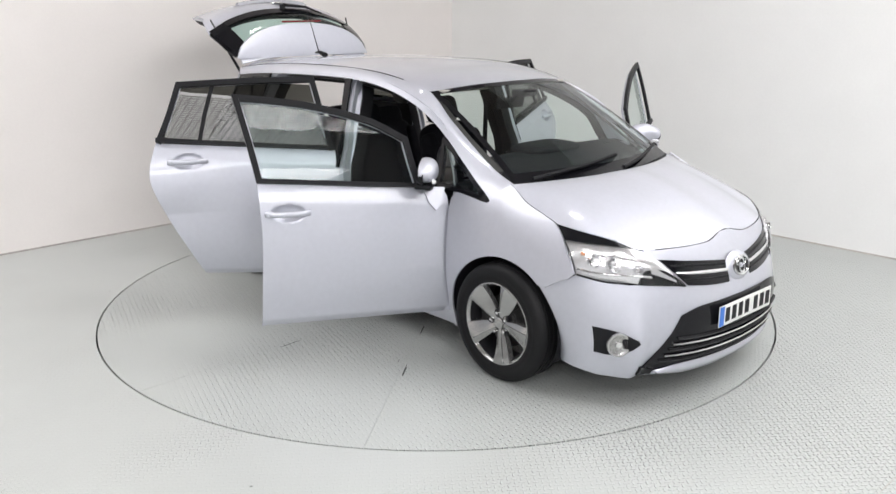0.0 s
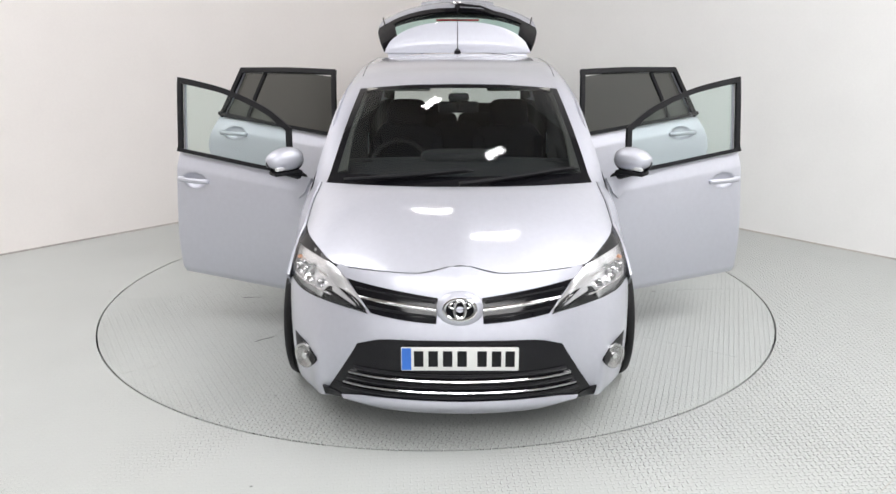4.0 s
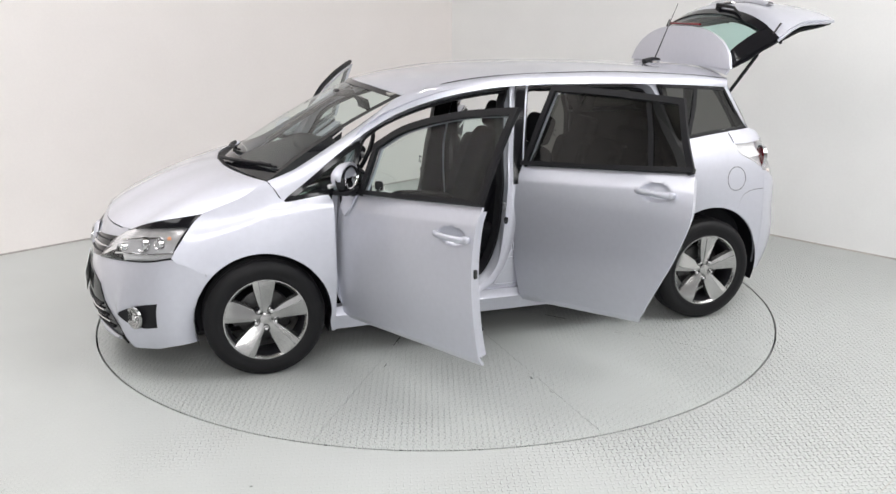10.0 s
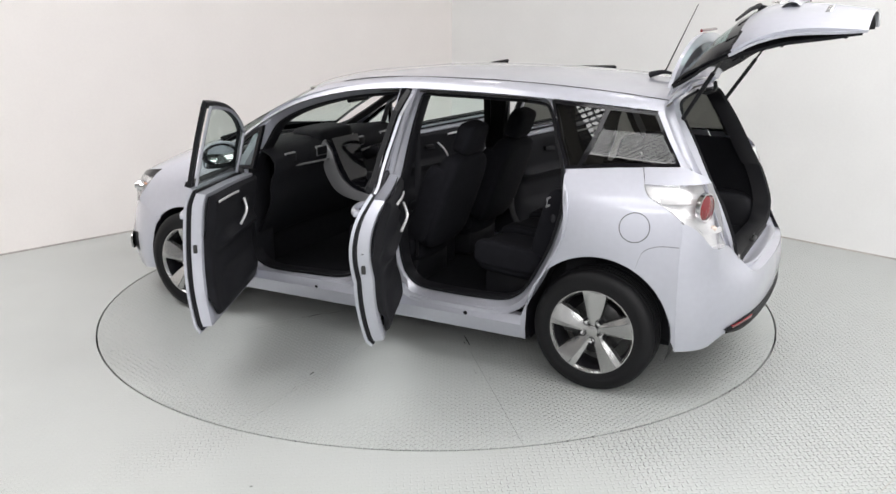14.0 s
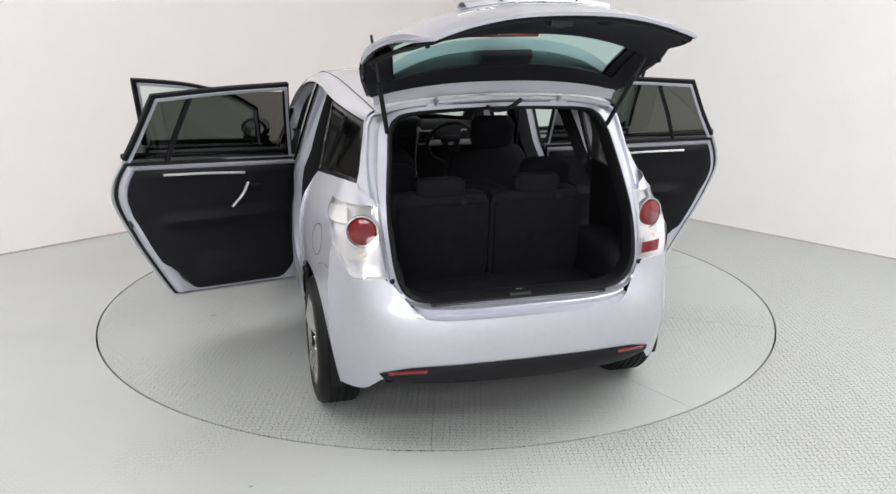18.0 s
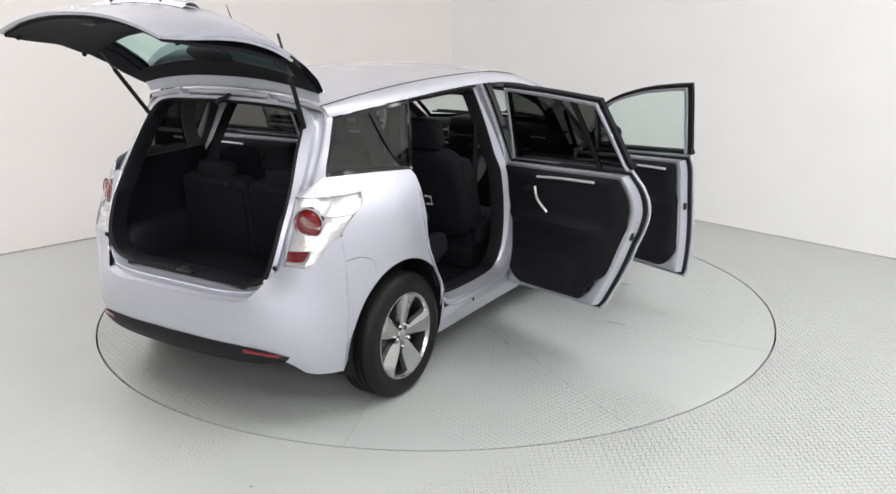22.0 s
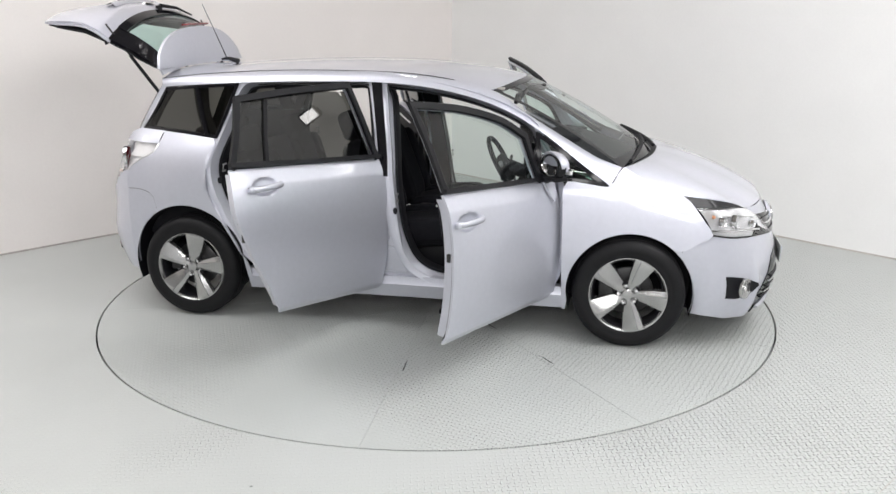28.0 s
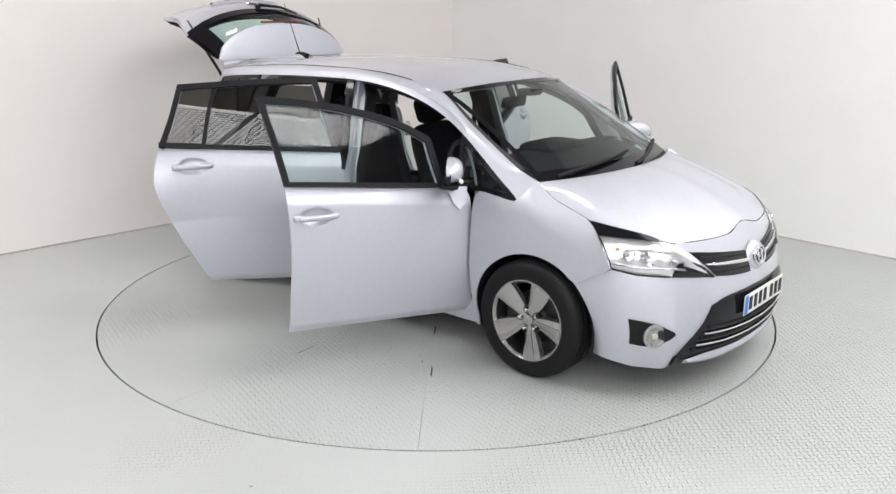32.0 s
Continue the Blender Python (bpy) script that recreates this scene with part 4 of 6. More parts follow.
both("mirror_glass", shaped(lathe([(0.001, 0), (0.055, 0.001), (0.058, 0.004), (0.060, 0.012)], 32, "x"), m0 @ pose(0, 0, 0, 0, 0, 28) @ pose(-0.0185, 0, 0.008, 0, 6, 0) @ Matrix.Diagonal((-1, 1.62, 1.02, 1))), CHROME, parents=FD)
both("mirror_bezel", shaped(lathe([(0.057, 0.002), (0.060, 0.014), (0.070, 0.010), (0.0755, -0.006), (0.077, -0.030), (0.070, -0.030)], 40, "x"), m0 @ pose(0, 0, 0, 0, 0, 28) @ pose(-0.0185, 0, 0.004, 0, 6, 0) @ Matrix.Diagonal((-1, 1.62, 1.04, 1))), BLACK_GLOSS, None, "black mirror surround", parents=FD)
both("mirror_sail", sheet([[sp(0.93, 0.985, 0.004), sp(0.86, 0.993, 0.004), sp(0.80, 0.996, 0.004)], [sp(0.90, 0.90, 0.006), sp(0.865, 0.87, 0.008), sp(0.83, 0.91, 0.006)]], 0.012, flip=False), PAINT, parents=FD)
# ---- the front ----
def nose_sheet(a, b, n=24, m=8, out=0.004, thick=0.01, bulge=0.0, smooth=True):
    """A piece on the front's skin between two lines of (y, z)."""
    A, B = curve(a, n), curve(b, n)
    rows = []
    for k in range(m):
        u = k / (m - 1)
        rows.append([nose(p.lerp(q, u)[0], p.lerp(q, u)[1], out + bulge * 4 * u * (1 - u)) for p, q in zip(A, B)])
    return sheet(rows, thick, flip=A[0][0] > A[-1][0])


def wide(pts):
    """A line over both halves from its left half, middle last."""
    return list(pts) + [(-y, z) for y, z in reversed(pts) if y > 1e-6]


part("lower_intake", nose_sheet(wide([(0.632, 0.198), (0.45, 0.185), (0.2, 0.18), (0, 0.18)]), wide([(0.462, 0.487), (0.36, 0.515), (0.2, 0.522), (0, 0.524)]), 40, 10, 0.005, 0.02), BLACK_GLOSS, car, "gloss black lower grille")
for z, w in ((0.345, 0.505), (0.285, 0.535)):
    part("grille_bar", tube([nose(w * k / 10, z - 0.012 * (1 - (k / 10) ** 2), 0.012) for k in range(-10, 11)], 0.007, 8, 0, 0.9), CHROME, car, "chrome bar")
for z, w in ((0.372, 0.48), (0.315, 0.515), (0.255, 0.545)):
    part("grille_slat", tube([nose(w * k / 10, z - 0.012 * (1 - (k / 10) ** 2), 0.006) for k in range(-10, 11)], 0.012, 6, 0, 0.7), BLACK_TRIM, car)
part("front_lip", nose_sheet(wide([(0.53, 0.172), (0.40, 0.150), (0.2, 0.142), (0, 0.140)]), wide([(0.555, 0.200), (0.44, 0.222), (0.2, 0.222), (0, 0.220)]), 40, 6, 0.012, 0.02, 0.018), PAINT, car, "silver lower lip")
both("lip_fin", nose_sheet([(0.635, 0.180), (0.60, 0.176), (0.555, 0.174)], [(0.642, 0.232), (0.605, 0.222), (0.560, 0.202)], 8, 5, 0.010, 0.018), BLACK_GLOSS, None, "gloss black fin beside the lip")
part("undertray", box(1.2, 2.02, -0.60, 0.60, 0.165, 0.20, 0.02), BLACK_TRIM, car)
# upper grilles with one bright bar each
both("upper_grille", nose_sheet([(0.105, 0.595), (0.25, 0.605), (0.40, 0.625)], [(0.098, 0.702), (0.28, 0.726), (0.515, 0.757)], 16, 8, 0.004, 0.012), BLACK_GLOSS)
both("upper_grille_bar", nose_sheet([(0.105, 0.648), (0.25, 0.662), (0.44, 0.683)], [(0.103, 0.664), (0.25, 0.678), (0.455, 0.694)], 16, 4, 0.010, 0.012, 0.004), CHROME, None, "chrome bar")
for dz in (0.0, 1.0):
    z0, z1, z2 = (0.625, 0.636, 0.652) if not dz else (0.684, 0.702, 0.724)
    both("grille_slat", tube([nose(0.11, z0, 0.006), nose(0.25, z1, 0.006), nose(0.42 + 0.05 * dz, z2, 0.006)], 0.006, 6, 10), BLACK_TRIM)
# badge: plain ring and oval
c = nose(0, 0.657, 0.0)
part("badge_panel", shaped(lathe([(0.0, 0.022), (0.07, 0.020), (0.095, 0.012), (0.108, -0.006)], 40, "x"), Matrix.Translation(c) @ pose(0, 0, 0, 0, -14, 0) @ Matrix.Diagonal((1, 1, 0.75, 1))), PAINT, car)
part("badge", join(shaped(lathe([(0.062, 0.0), (0.062, 0.008), (0.070, 0.012), (0.078, 0.008), (0.078, 0)], 40, "x"), Matrix.Diagonal((1, 1, 0.68, 1))),
                   shaped(lathe([(0.022, 0.0), (0.022, 0.008), (0.028, 0.011), (0.034, 0.008), (0.034, 0)], 32, "x"), Matrix.Diagonal((1, 0.9, 1.45, 1))),
                   shaped(lathe([(0.040, 0.0), (0.040, 0.007), (0.046, 0.010), (0.052, 0.007), (0.052, 0)], 32, "x"), pose(0, 0, 0.016) @ Matrix.Diagonal((1, 1, 0.36, 1)))), CHROME, car, "chrome oval badge")
bpy.data.objects["badge"].matrix_local = Matrix.Translation(c) @ pose(0, 0, 0, 0, -14, 0) @ pose(0.018, 0, 0)
part("badge_back", shaped(lathe([(0.0, 0.0), (0.066, 0.0)], 32, "x"), Matrix.Translation(c) @ pose(0, 0, 0, 0, -14, 0) @ pose(0.0215, 0, 0) @ Matrix.Diagonal((1, 1, 0.68, 1))), BLACK_GLOSS, car)
# number plate: white with a blue end and plain dark bars
px = nose(0, 0.447, 0.0).x + 0.014
plate = part("number_plate", box(px - 0.006, px, -0.26, 0.26, 0.392, 0.503, 0.004), WHITE_PLATE, car, "white number plate with plain dark bars")
plate.matrix_local = pose(0, 0, 0)
part("plate_band", box(px, px + 0.001, -0.257, -0.215, 0.396, 0.499, 0), PLATE_BLUE, plate, "blue end band")
for y in (-0.182, -0.118, -0.054, 0.01, 0.098, 0.162, 0.222):
    part("plate_bar", box(px, px + 0.001, y - 0.021, y + 0.021, 0.411, 0.485, 0.0), BLACK_TRIM, plate)
# fog lamps in black pockets
both("fog_surround", nose_sheet([(0.785, 0.305), (0.742, 0.296), (0.700, 0.318), (0.672, 0.366)], [(0.795, 0.440), (0.762, 0.430), (0.715, 0.410), (0.675, 0.380)], 20, 10, 0.007, 0.012), BLACK_TRIM)
fc = nose(0.730, 0.357, 0.014)
fm = Matrix.Translation(fc) @ pose(0, 0, 0, 0, 0, 36) @ Matrix.Diagonal((0.6, 1.1, 1.1, 1))
both("fog_lamp", shaped(lathe([(0.0, 0.002), (0.03, 0.006), (0.044, 0.018), (0.049, 0.022), (0.054, 0.020), (0.056, 0.0)], 32, "x"), fm), ALLOY, None, "round clear fog lamp")
both("fog_bulb", shaped(lathe([(0, 0.018), (0.014, 0.015), (0.017, 0.0)], 16, "x"), fm), CHROME)
for o in both("fog_lens", shaped(lathe([(0.0, 0.027), (0.03, 0.025), (0.046, 0.020)], 32, "x"), fm), LENS):
    o.visible_shadow = False
# headlamps: s from the inner tip to the wing, u from the lower edge to the bonnet
HL_LOW = curve([nose(0.415, 0.620), nose(0.55, 0.640), nose(0.66, 0.652), nose(0.75, 0.662), (1.824, 0.815, 0.686)], 49)
HL_TOP = curve([nose(0.420, 0.638), nose(0.515, 0.748), nose(0.585, 0.802), nose(0.66, 0.845), (1.78, 0.735, 0.879), (1.650, 0.763, 0.898)], 49)


def lamp(s, u, out=0.0):
    i = min(int(s * 48), 47)
    a, b = HL_LOW[i].lerp(HL_LOW[i + 1], s * 48 - i), HL_TOP[i].lerp(HL_TOP[i + 1], s * 48 - i)
    return a.lerp(b, u) + Vector((0.82, 0.42, 0.2)) * (0.034 * (0.2 + 0.8 * s) * 4 * u * (1 - u)) + Vector((0.80, 0.40, 0.30)) * out


def set_back(s):
    """How far the reflector lies behind the lens: shallow at the pointed inner end."""
    k = max(0.0, min(1.0, (s - 0.44) / 0.18))
    return 0.003 - 0.027 * k * k * (3 - 2 * k)


def lamp_sheet(s0, s1, u0, u1, out, thick=0.0, n=24, m=10):
    """A piece of the lamp; u0, u1 may change along s."""
    f0, f1 = (w if callable(w) else (lambda s, w=w: w) for w in (u0, u1))
    rows = []
    for k in range(m):
        row = []
        for i in range(n):
            s = s0 + (s1 - s0) * i / (n - 1)
            row.append(lamp(s, f0(s) + (f1(s) - f0(s)) * k / (m - 1), out(s) if callable(out) else out))
        rows.append(row)
    return sheet(rows, thick)


HL = both("headlamp", lamp_sheet(0, 1, 0, 1, set_back, 0.0, 40, 12), HEAD_REFLECTOR, None, "clear headlamp with chrome reflector and black brow")
both("lamp_brow", lamp_sheet(0.40, 1, lambda s: 0.995 - 0.30 * max(0, (s - 0.40) / 0.60) ** 0.8, 1.0, 0.003, 0.004, 24, 5), BLACK_GLOSS, parents=HL)
both("lamp_tip", lamp_sheet(0.0, 0.46, 0.0, lambda s: 1.0 - 1.5 * s if s < 0.4 else 0.40 - 6 * (s - 0.4), 0.0055, 0.003, 20, 7), BLACK_GLOSS, parents=HL)
both("lamp_wedge", lamp_sheet(0.10, 0.34, lambda s: 0.30 + 0.2 * s, lambda s: 0.42 + 0.6 * s, 0.010, 0.003, 12, 5), HEAD_REFLECTOR, None, "bright reflector wedge", parents=HL)
both("lamp_edge", lamp_sheet(0, 1, -0.02, 0.02, 0.001, 0.004, 24, 3), BLACK_GLOSS, parents=HL)
rim_ = [lamp(k / 30, 0) for k in range(31)] + [lamp(1, k / 10) for k in range(1, 11)] + [lamp(1 - k / 30, 1) for k in range(1, 31)]
both("lamp_side", sheet([rim_, [q + Vector((-0.03, -0.02, 0.0)) for q in rim_]]), BLACK_TRIM, parents=HL)
for u0, s0, s1 in ((0.24, 0.34, 0.97), (0.66, 0.40, 0.78)):
    both("lamp_bezel", tube([lamp(s0 + (s1 - s0) * k / 9, u0 - 0.10 * k / 9, set_back(s0 + (s1 - s0) * k / 9) + 0.008) for k in range(10)], 0.005, 8), CHROME, parents=HL)
for s, u, r in ((0.62, 0.46, 0.040), (0.79, 0.42, 0.028), (0.45, 0.42, 0.020)):
    lm = Matrix.Translation(lamp(s, u, set_back(s) - 0.006)) @ pose(0, 0, 0, 0, -8, 24)
    both("lamp_bowl", shaped(lathe([(0.0, 0.0), (r * 0.45, 0.003), (r * 0.8, 0.012), (r, 0.026), (r * 1.08, 0.026), (r * 1.12, 0.0)], 28, "x"), lm), CHROME, parents=HL)
    both("lamp_bulb", shaped(lathe([(0.0, 0.024), (r * 0.2, 0.022), (r * 0.3, 0.014), (r * 0.32, 0.0)], 20, "x"), lm), LENS if r > 0.04 else SATIN, parents=HL)
both("indicator_bulb", shaped(lathe([(0, 0.016), (0.008, 0.013), (0.010, 0.0)], 16, "x"), Matrix.Translation(lamp(0.87, 0.52, -0.018)) @ pose(0, 0, 0, 0, 0, 30)), material("amber_lamp", (0.75, 0.36, 0.2), 0.2, 0, 0.4), parents=HL)
for o in both("lamp_lens", lamp_sheet(0, 1, 0, 1, lambda s: max(0.0, set_back(s)) + 0.012 * max(0.0, 1 - abs(s - 0.2) / 0.4), 0.0, 40, 12), LENS, parents=HL):
    o.visible_shadow = False
# scuttle, wipers
cow = [[p.lerp(q, k / 4) + Vector((0, 0, -0.012)) for p, q in zip(base, [Vector(b_) for b_ in curve([(1.298, 0.715, 1.036), (1.385, 0.565, 1.042), (1.475, 0.30, 1.047), (1.51, 0, 1.05), (1.475, -0.30, 1.047), (1.385, -0.565, 1.042), (1.298, -0.715, 1.036)], 25)])] for k in range(5)]
part("scuttle", sheet(cow, 0.01, flip=True), BLACK_TRIM, car)


def on_screen(u, v, out=0.006):
    """A point on the windscreen: u from the car's left to right, v up from its base."""
    i, k = u * 24, v * 12
    a, b = min(int(i), 23), min(int(k), 11)
    p = ws[b][a].lerp(ws[b][a + 1], i - a).lerp(ws[b + 1][a].lerp(ws[b + 1][a + 1], i - a), k - b)
    return p + Vector((0.5, 0, 0.86)) * out


for u0, u1, v0, v1 in ((0, 1, 0.0, 0.085), (0, 1, 0.955, 1.0), (0.0, 0.028, 0.085, 0.955), (0.972, 1.0, 0.085, 0.955)):
    part("screen_border", sheet([[on_screen(u0 + (u1 - u0) * i / 24, v0 + (v1 - v0) * j / 6, 0.003) for i in range(25)] for j in range(7)]), BLACK_GLOSS, car, "black printed windscreen border")
for u0, u1, v0, v1 in ((0.93, 0.47, 0.0, 0.11), (0.50, 0.06, 0.0, 0.10)):
    w = part("wiper", tube([on_screen(u0 + (u1 - u0) * k / 8, v0 + (v1 - v0) * k / 8, 0.03) for k in range(9)], (0.012, 0.008), 8), BLACK_TRIM, car, "black windscreen wiper")
    part("wiper_blade", tube([on_screen(u0 + (u1 - u0) * (0.25 + 0.8 * k / 8), v0 + (v1 - v0) * (0.25 + 0.8 * k / 8) + 0.006, 0.014) for k in range(9)], 0.007, 6), BLACK_TRIM, w)
part("rear_view_mirror", join(shaped(box(-0.015, 0.015, -0.12, 0.12, -0.035, 0.035, 0.014, 3), pose(0.60, 0.0, 1.36, 0, 12, 0)), tube([(0.68, 0, 1.44), (0.61, 0, 1.36)], 0.012)), BLACK_TRIM, car, "black interior mirror")
part("sensor_housing", box(0.66, 0.78, -0.06, 0.06, 1.41, 1.45, 0.015), BLACK_TRIM, car)
# aerial
part("aerial", join(tube([(-1.38, 0, 1.572), (-1.45, 0, 1.590), (-1.50, 0, 1.585)], (0.03, 0.012), 10, 8, 0.6), tube([(-1.46, 0, 1.585), (-1.62, 0, 1.955)], (0.0042, 0.0020), 8)), BLACK_TRIM, car, "slim black roof aerial")
# ---- the rear ----
hole = [(-2.0, 0.0, 0.683), (-2.005, 0.30, 0.683), (-2.01, 0.44, 0.688), (-2.01, 0.53, 0.73), (-2.0, 0.570, 0.82), (-1.93, 0.585, 1.0), (-1.86, 0.578, 1.13), (-1.77, 0.552, 1.30), (-1.69, 0.525, 1.43), (-1.668, 0.47, 1.475), (-1.655, 0.25, 1.492), (-1.65, 0.0, 1.497)]
rimo = [(-2.094, 0.0, 0.673), (-2.086, 0.30, 0.673), (-2.056, 0.46, 0.680), (-2.01, 0.56, 0.72), (-1.97, 0.605, 0.81), (-1.90, 0.63, 1.0), (-1.835, 0.645, 1.12), (-1.75, 0.650, 1.22), (-1.66, 0.632, 1.38), (-1.625, 0.60, 1.475), (-1.655, 0.42, 1.532), (-1.662, 0.0, 1.545)]
A, B = curve(hole, 44), curve(rimo, 44)
mid = [p.lerp(q, 0.5) + Vector((-0.012, 0.0, 0.0)) for p, q in zip(A, B)]
dp = [p + Vector((0.03, -0.006, 0.0)) for p in A]
off = Vector((0.024, -0.010, -0.004))
groove = [[p.lerp(q, u) + off * o for p, q in zip(B, A)] for u, o in ((0.10, 0.05), (0.16, 0.8), (0.24, 1.0), (0.44, 0.95), (0.52, 0.6), (0.60, 0.0))]
both("tailgate_opening", sheet([B, *groove, A, dp]), PAINT, None, "silver tailgate opening")
both("tailgate_seal", sheet([[p + Vector((0.0, -0.002, 0.002)) for p in A], [p + Vector((-0.014, -0.010, 0.006 if p.z < 1 else -0.006)) for p in A], [p + Vector((0.0, -0.022, 0.014 if p.z < 1 else -0.014)) for p in A], [p + Vector((0.09, -0.024, 0.014 if p.z < 1 else -0.014)) for p in A]]), BLACK_TRIM)
both("corner_pillar", sheet([curve([sp(-1.60, 1.44), sp(-1.665, 1.32), sp(-1.745, 1.19), sp(-1.78, 1.10)], 14), [q for q in curve([(-1.625, 0.60, 1.475), (-1.66, 0.632, 1.38), (-1.75, 0.650, 1.22), (-1.83, 0.645, 1.12)], 14)]], 0.0), PAINT)
both("boot_buffer", shaped(lathe([(0, 0.02), (0.012, 0.016), (0.014, 0)], 16, "x"), pose(-2.02, 0.505, 0.66) @ Matrix.Diagonal((-1, 1, 1, 1))), REFLECTOR)
part("boot_sill", box(-2.03, -1.93, -0.42, 0.42, 0.655, 0.692, 0.012), BLACK_TRIM, car, "black plastic boot sill")
part("boot_catch", join(box(-2.028, -2.0, -0.05, 0.05, 0.69, 0.705, 0.004), tube([(-2.015, -0.02, 0.70), (-2.015, -0.02, 0.72), (-2.015, 0.02, 0.72), (-2.015, 0.02, 0.70)], 0.004, 6)), DARK_METAL, car)
# loading step between the bumper and the opening
rows = []
for k in range(25):
    y = -0.50 + k / 24
    x = rear(y, 0.632).x
    b = at([(0, -2.094), (0.3, -2.086), (0.46, -2.056), (0.52, -2.03)], abs(y))
    zb = at([(0, 0.673), (0.3, 0.673), (0.46, 0.680), (0.50, 0.69)], abs(y))
    lift = 0.02 * max(0.0, (abs(y) - 0.40) / 0.10)
    rows.append([Vector((x + 0.002, y, 0.628 + lift)), Vector((x + 0.003, y, 0.633 + lift)), Vector((x + 0.008, y, 0.635 + lift)), Vector((b + 0.004, y, 0.637 + lift)), Vector((b + 0.009, y, 0.641 + lift)), Vector((b - 0.004, y, zb - 0.006)), Vector((b + 0.002, y, zb - 0.001))])
part("loading_step", sheet(rows), PAINT, car, "stepped silver loading sill")
for s in (1, -1):
    for q in ((-2.02, 0.545, 0.735), (-1.995, 0.585, 0.80)):
        part("edge_plug", shaped(lathe([(0, 0.006), (0.009, 0.005), (0.012, 0)], 14, "x"), pose(q[0] - 0.012, q[1] * s, q[2]) @ Matrix.Diagonal((-1, 1, 1, 1))), BLACK_TRIM if q[2] > 0.75 else REFLECTOR, car)
# tail lamps
I_ = curve([(-1.885, 0.622, 1.114), (-1.942, 0.612, 0.95), (-1.968, 0.597, 0.800)], 14)
O_ = curve([(-1.599, 0.789, 1.106), (-1.625, 0.812, 1.054), (-1.748, 0.817, 0.987), (-1.849, 0.800, 0.893), (-1.926, 0.760, 0.817)], 14)
O_ = [Vector((p.x, min(p.y, side(p.x, p.z) + 0.004), p.z)) for p in O_]


def lamp_rows(out, n=16, k0=0.0, k1=1.0, v0=0, v1=13):
    rows = []
    for j in range(n):
        u = k0 + (k1 - k0) * j / (n - 1)
        s = max(0.0, 4 * u * (1 - u))
        rows.append([I_[i].lerp(O_[i], u) + Vector((-0.88, 0.40, 0)) * (out + (0.066 - 0.034 * i / 13) * s ** 0.8) for i in range(v0, v1 + 1)])
    return rows


TL = both("tail_lamp", sheet(lamp_rows(-0.046), 0.0), REFLECTOR, None, "clear tail lamp with a round red lens")
for o in both("tail_lens", sheet(lamp_rows(0.004)), LENS, parents=TL):
    o.visible_shadow = False
both("tail_lamp_edge", sheet([rim(lamp_rows(-0.05)), rim(lamp_rows(0.003))], ring=True), REFLECTOR, parents=TL)
# the body above and round the lamp
cap = curve([sp(-1.572, 1.188), sp(-1.66, 1.192), sp(-1.745, 1.192), (-1.815, 0.685, 1.168), (-1.868, 0.636, 1.138)], 16)
low_ = [r[0] for r in lamp_rows(0.0)][::-1]
both("lamp_cap", sheet([cap, [a.lerp(b, 0.5) + Vector((-0.002, 0.004, 0)) for a, b in zip(cap, low_)], low_, [q + Vector((0.03, -0.02, -0.01)) for q in low_]]), PAINT)
both("lamp_cavity", sheet(lamp_rows(-0.06, 12, -0.12, 1.06)), PAINT)
rl = curve([(-1.85, 0.822), (-1.80, 0.822), (-1.70, 0.818), (-1.63, 0.785), (-1.600, 0.70)], 20)
both("bumper_split", sheet([[sp(q[0], q[1], 0.0012) if q[0] > -1.8 else sp(-1.8, q[1], 0.0012) for q in rl], [sp(max(q[0], -1.8), q[1] - 0.0028, 0.0012) for q in rl]]), GAP)


def on_lamp(u, v, out):
    r = lamp_rows(out)
    return r[round(u * 15)][round(v * 13)]


both("red_lens", shaped(lathe([(0, 0.022), (0.035, 0.019), (0.058, 0.010), (0.066, -0.006)], 32, "x"), Matrix.Translation(on_lamp(0.33, 0.36, -0.026)) @ pose(0, 0, 0, 0, 0, 180 - 17)), RED_LENS, None, "round red lens", parents=TL)
both("lamp_ring", shaped(lathe([(0.066, 0.0), (0.068, 0.012), (0.074, 0.012), (0.076, -0.01)], 32, "x"), Matrix.Translation(on_lamp(0.33, 0.36, -0.028)) @ pose(0, 0, 0, 0, 0, 180 - 17)), CHROME, parents=TL)
both("amber_bulb", shaped(lathe([(0, 0.02), (0.012, 0.014), (0.015, 0)], 16, "x"), Matrix.Translation(on_lamp(0.42, 0.66, -0.018)) @ pose(0, 0, 0, 0, 0, 180 - 42)), material("amber_tail", (0.8, 0.68, 0.60), 0.2, 0, 0.4), parents=TL)
both("lamp_rib", sheet(lamp_rows(-0.012, 8, 0.12, 0.8, 9, 10), 0.004), REFLECTOR, parents=TL)
both("lamp_blade", sheet(lamp_rows(-0.022, 10, 0.56, 0.97, 1, 4), 0.006), REFLECTOR, None, "white reflector blade", parents=TL)
part("fog_red", mirrored(sheet(lamp_rows(-0.008, 6, 0.10, 0.58, 10, 12), 0.004)), RED_LENS, TL[1], "red rear fog lens")
# valance and reflectors


def rear_sheet(a, b, n=24, m=6, out=0.004, thick=0.01, bulge=0.0):
    A_, B_ = curve(a, n), curve(b, n)
    return sheet([[rear(p.lerp(q, k / (m - 1))[0], p.lerp(q, k / (m - 1))[1], out + bulge * 4 * (k / (m - 1)) * (1 - k / (m - 1))) for p, q in zip(A_, B_)] for k in range(m)], thick, flip=A_[0][0] < A_[-1][0])


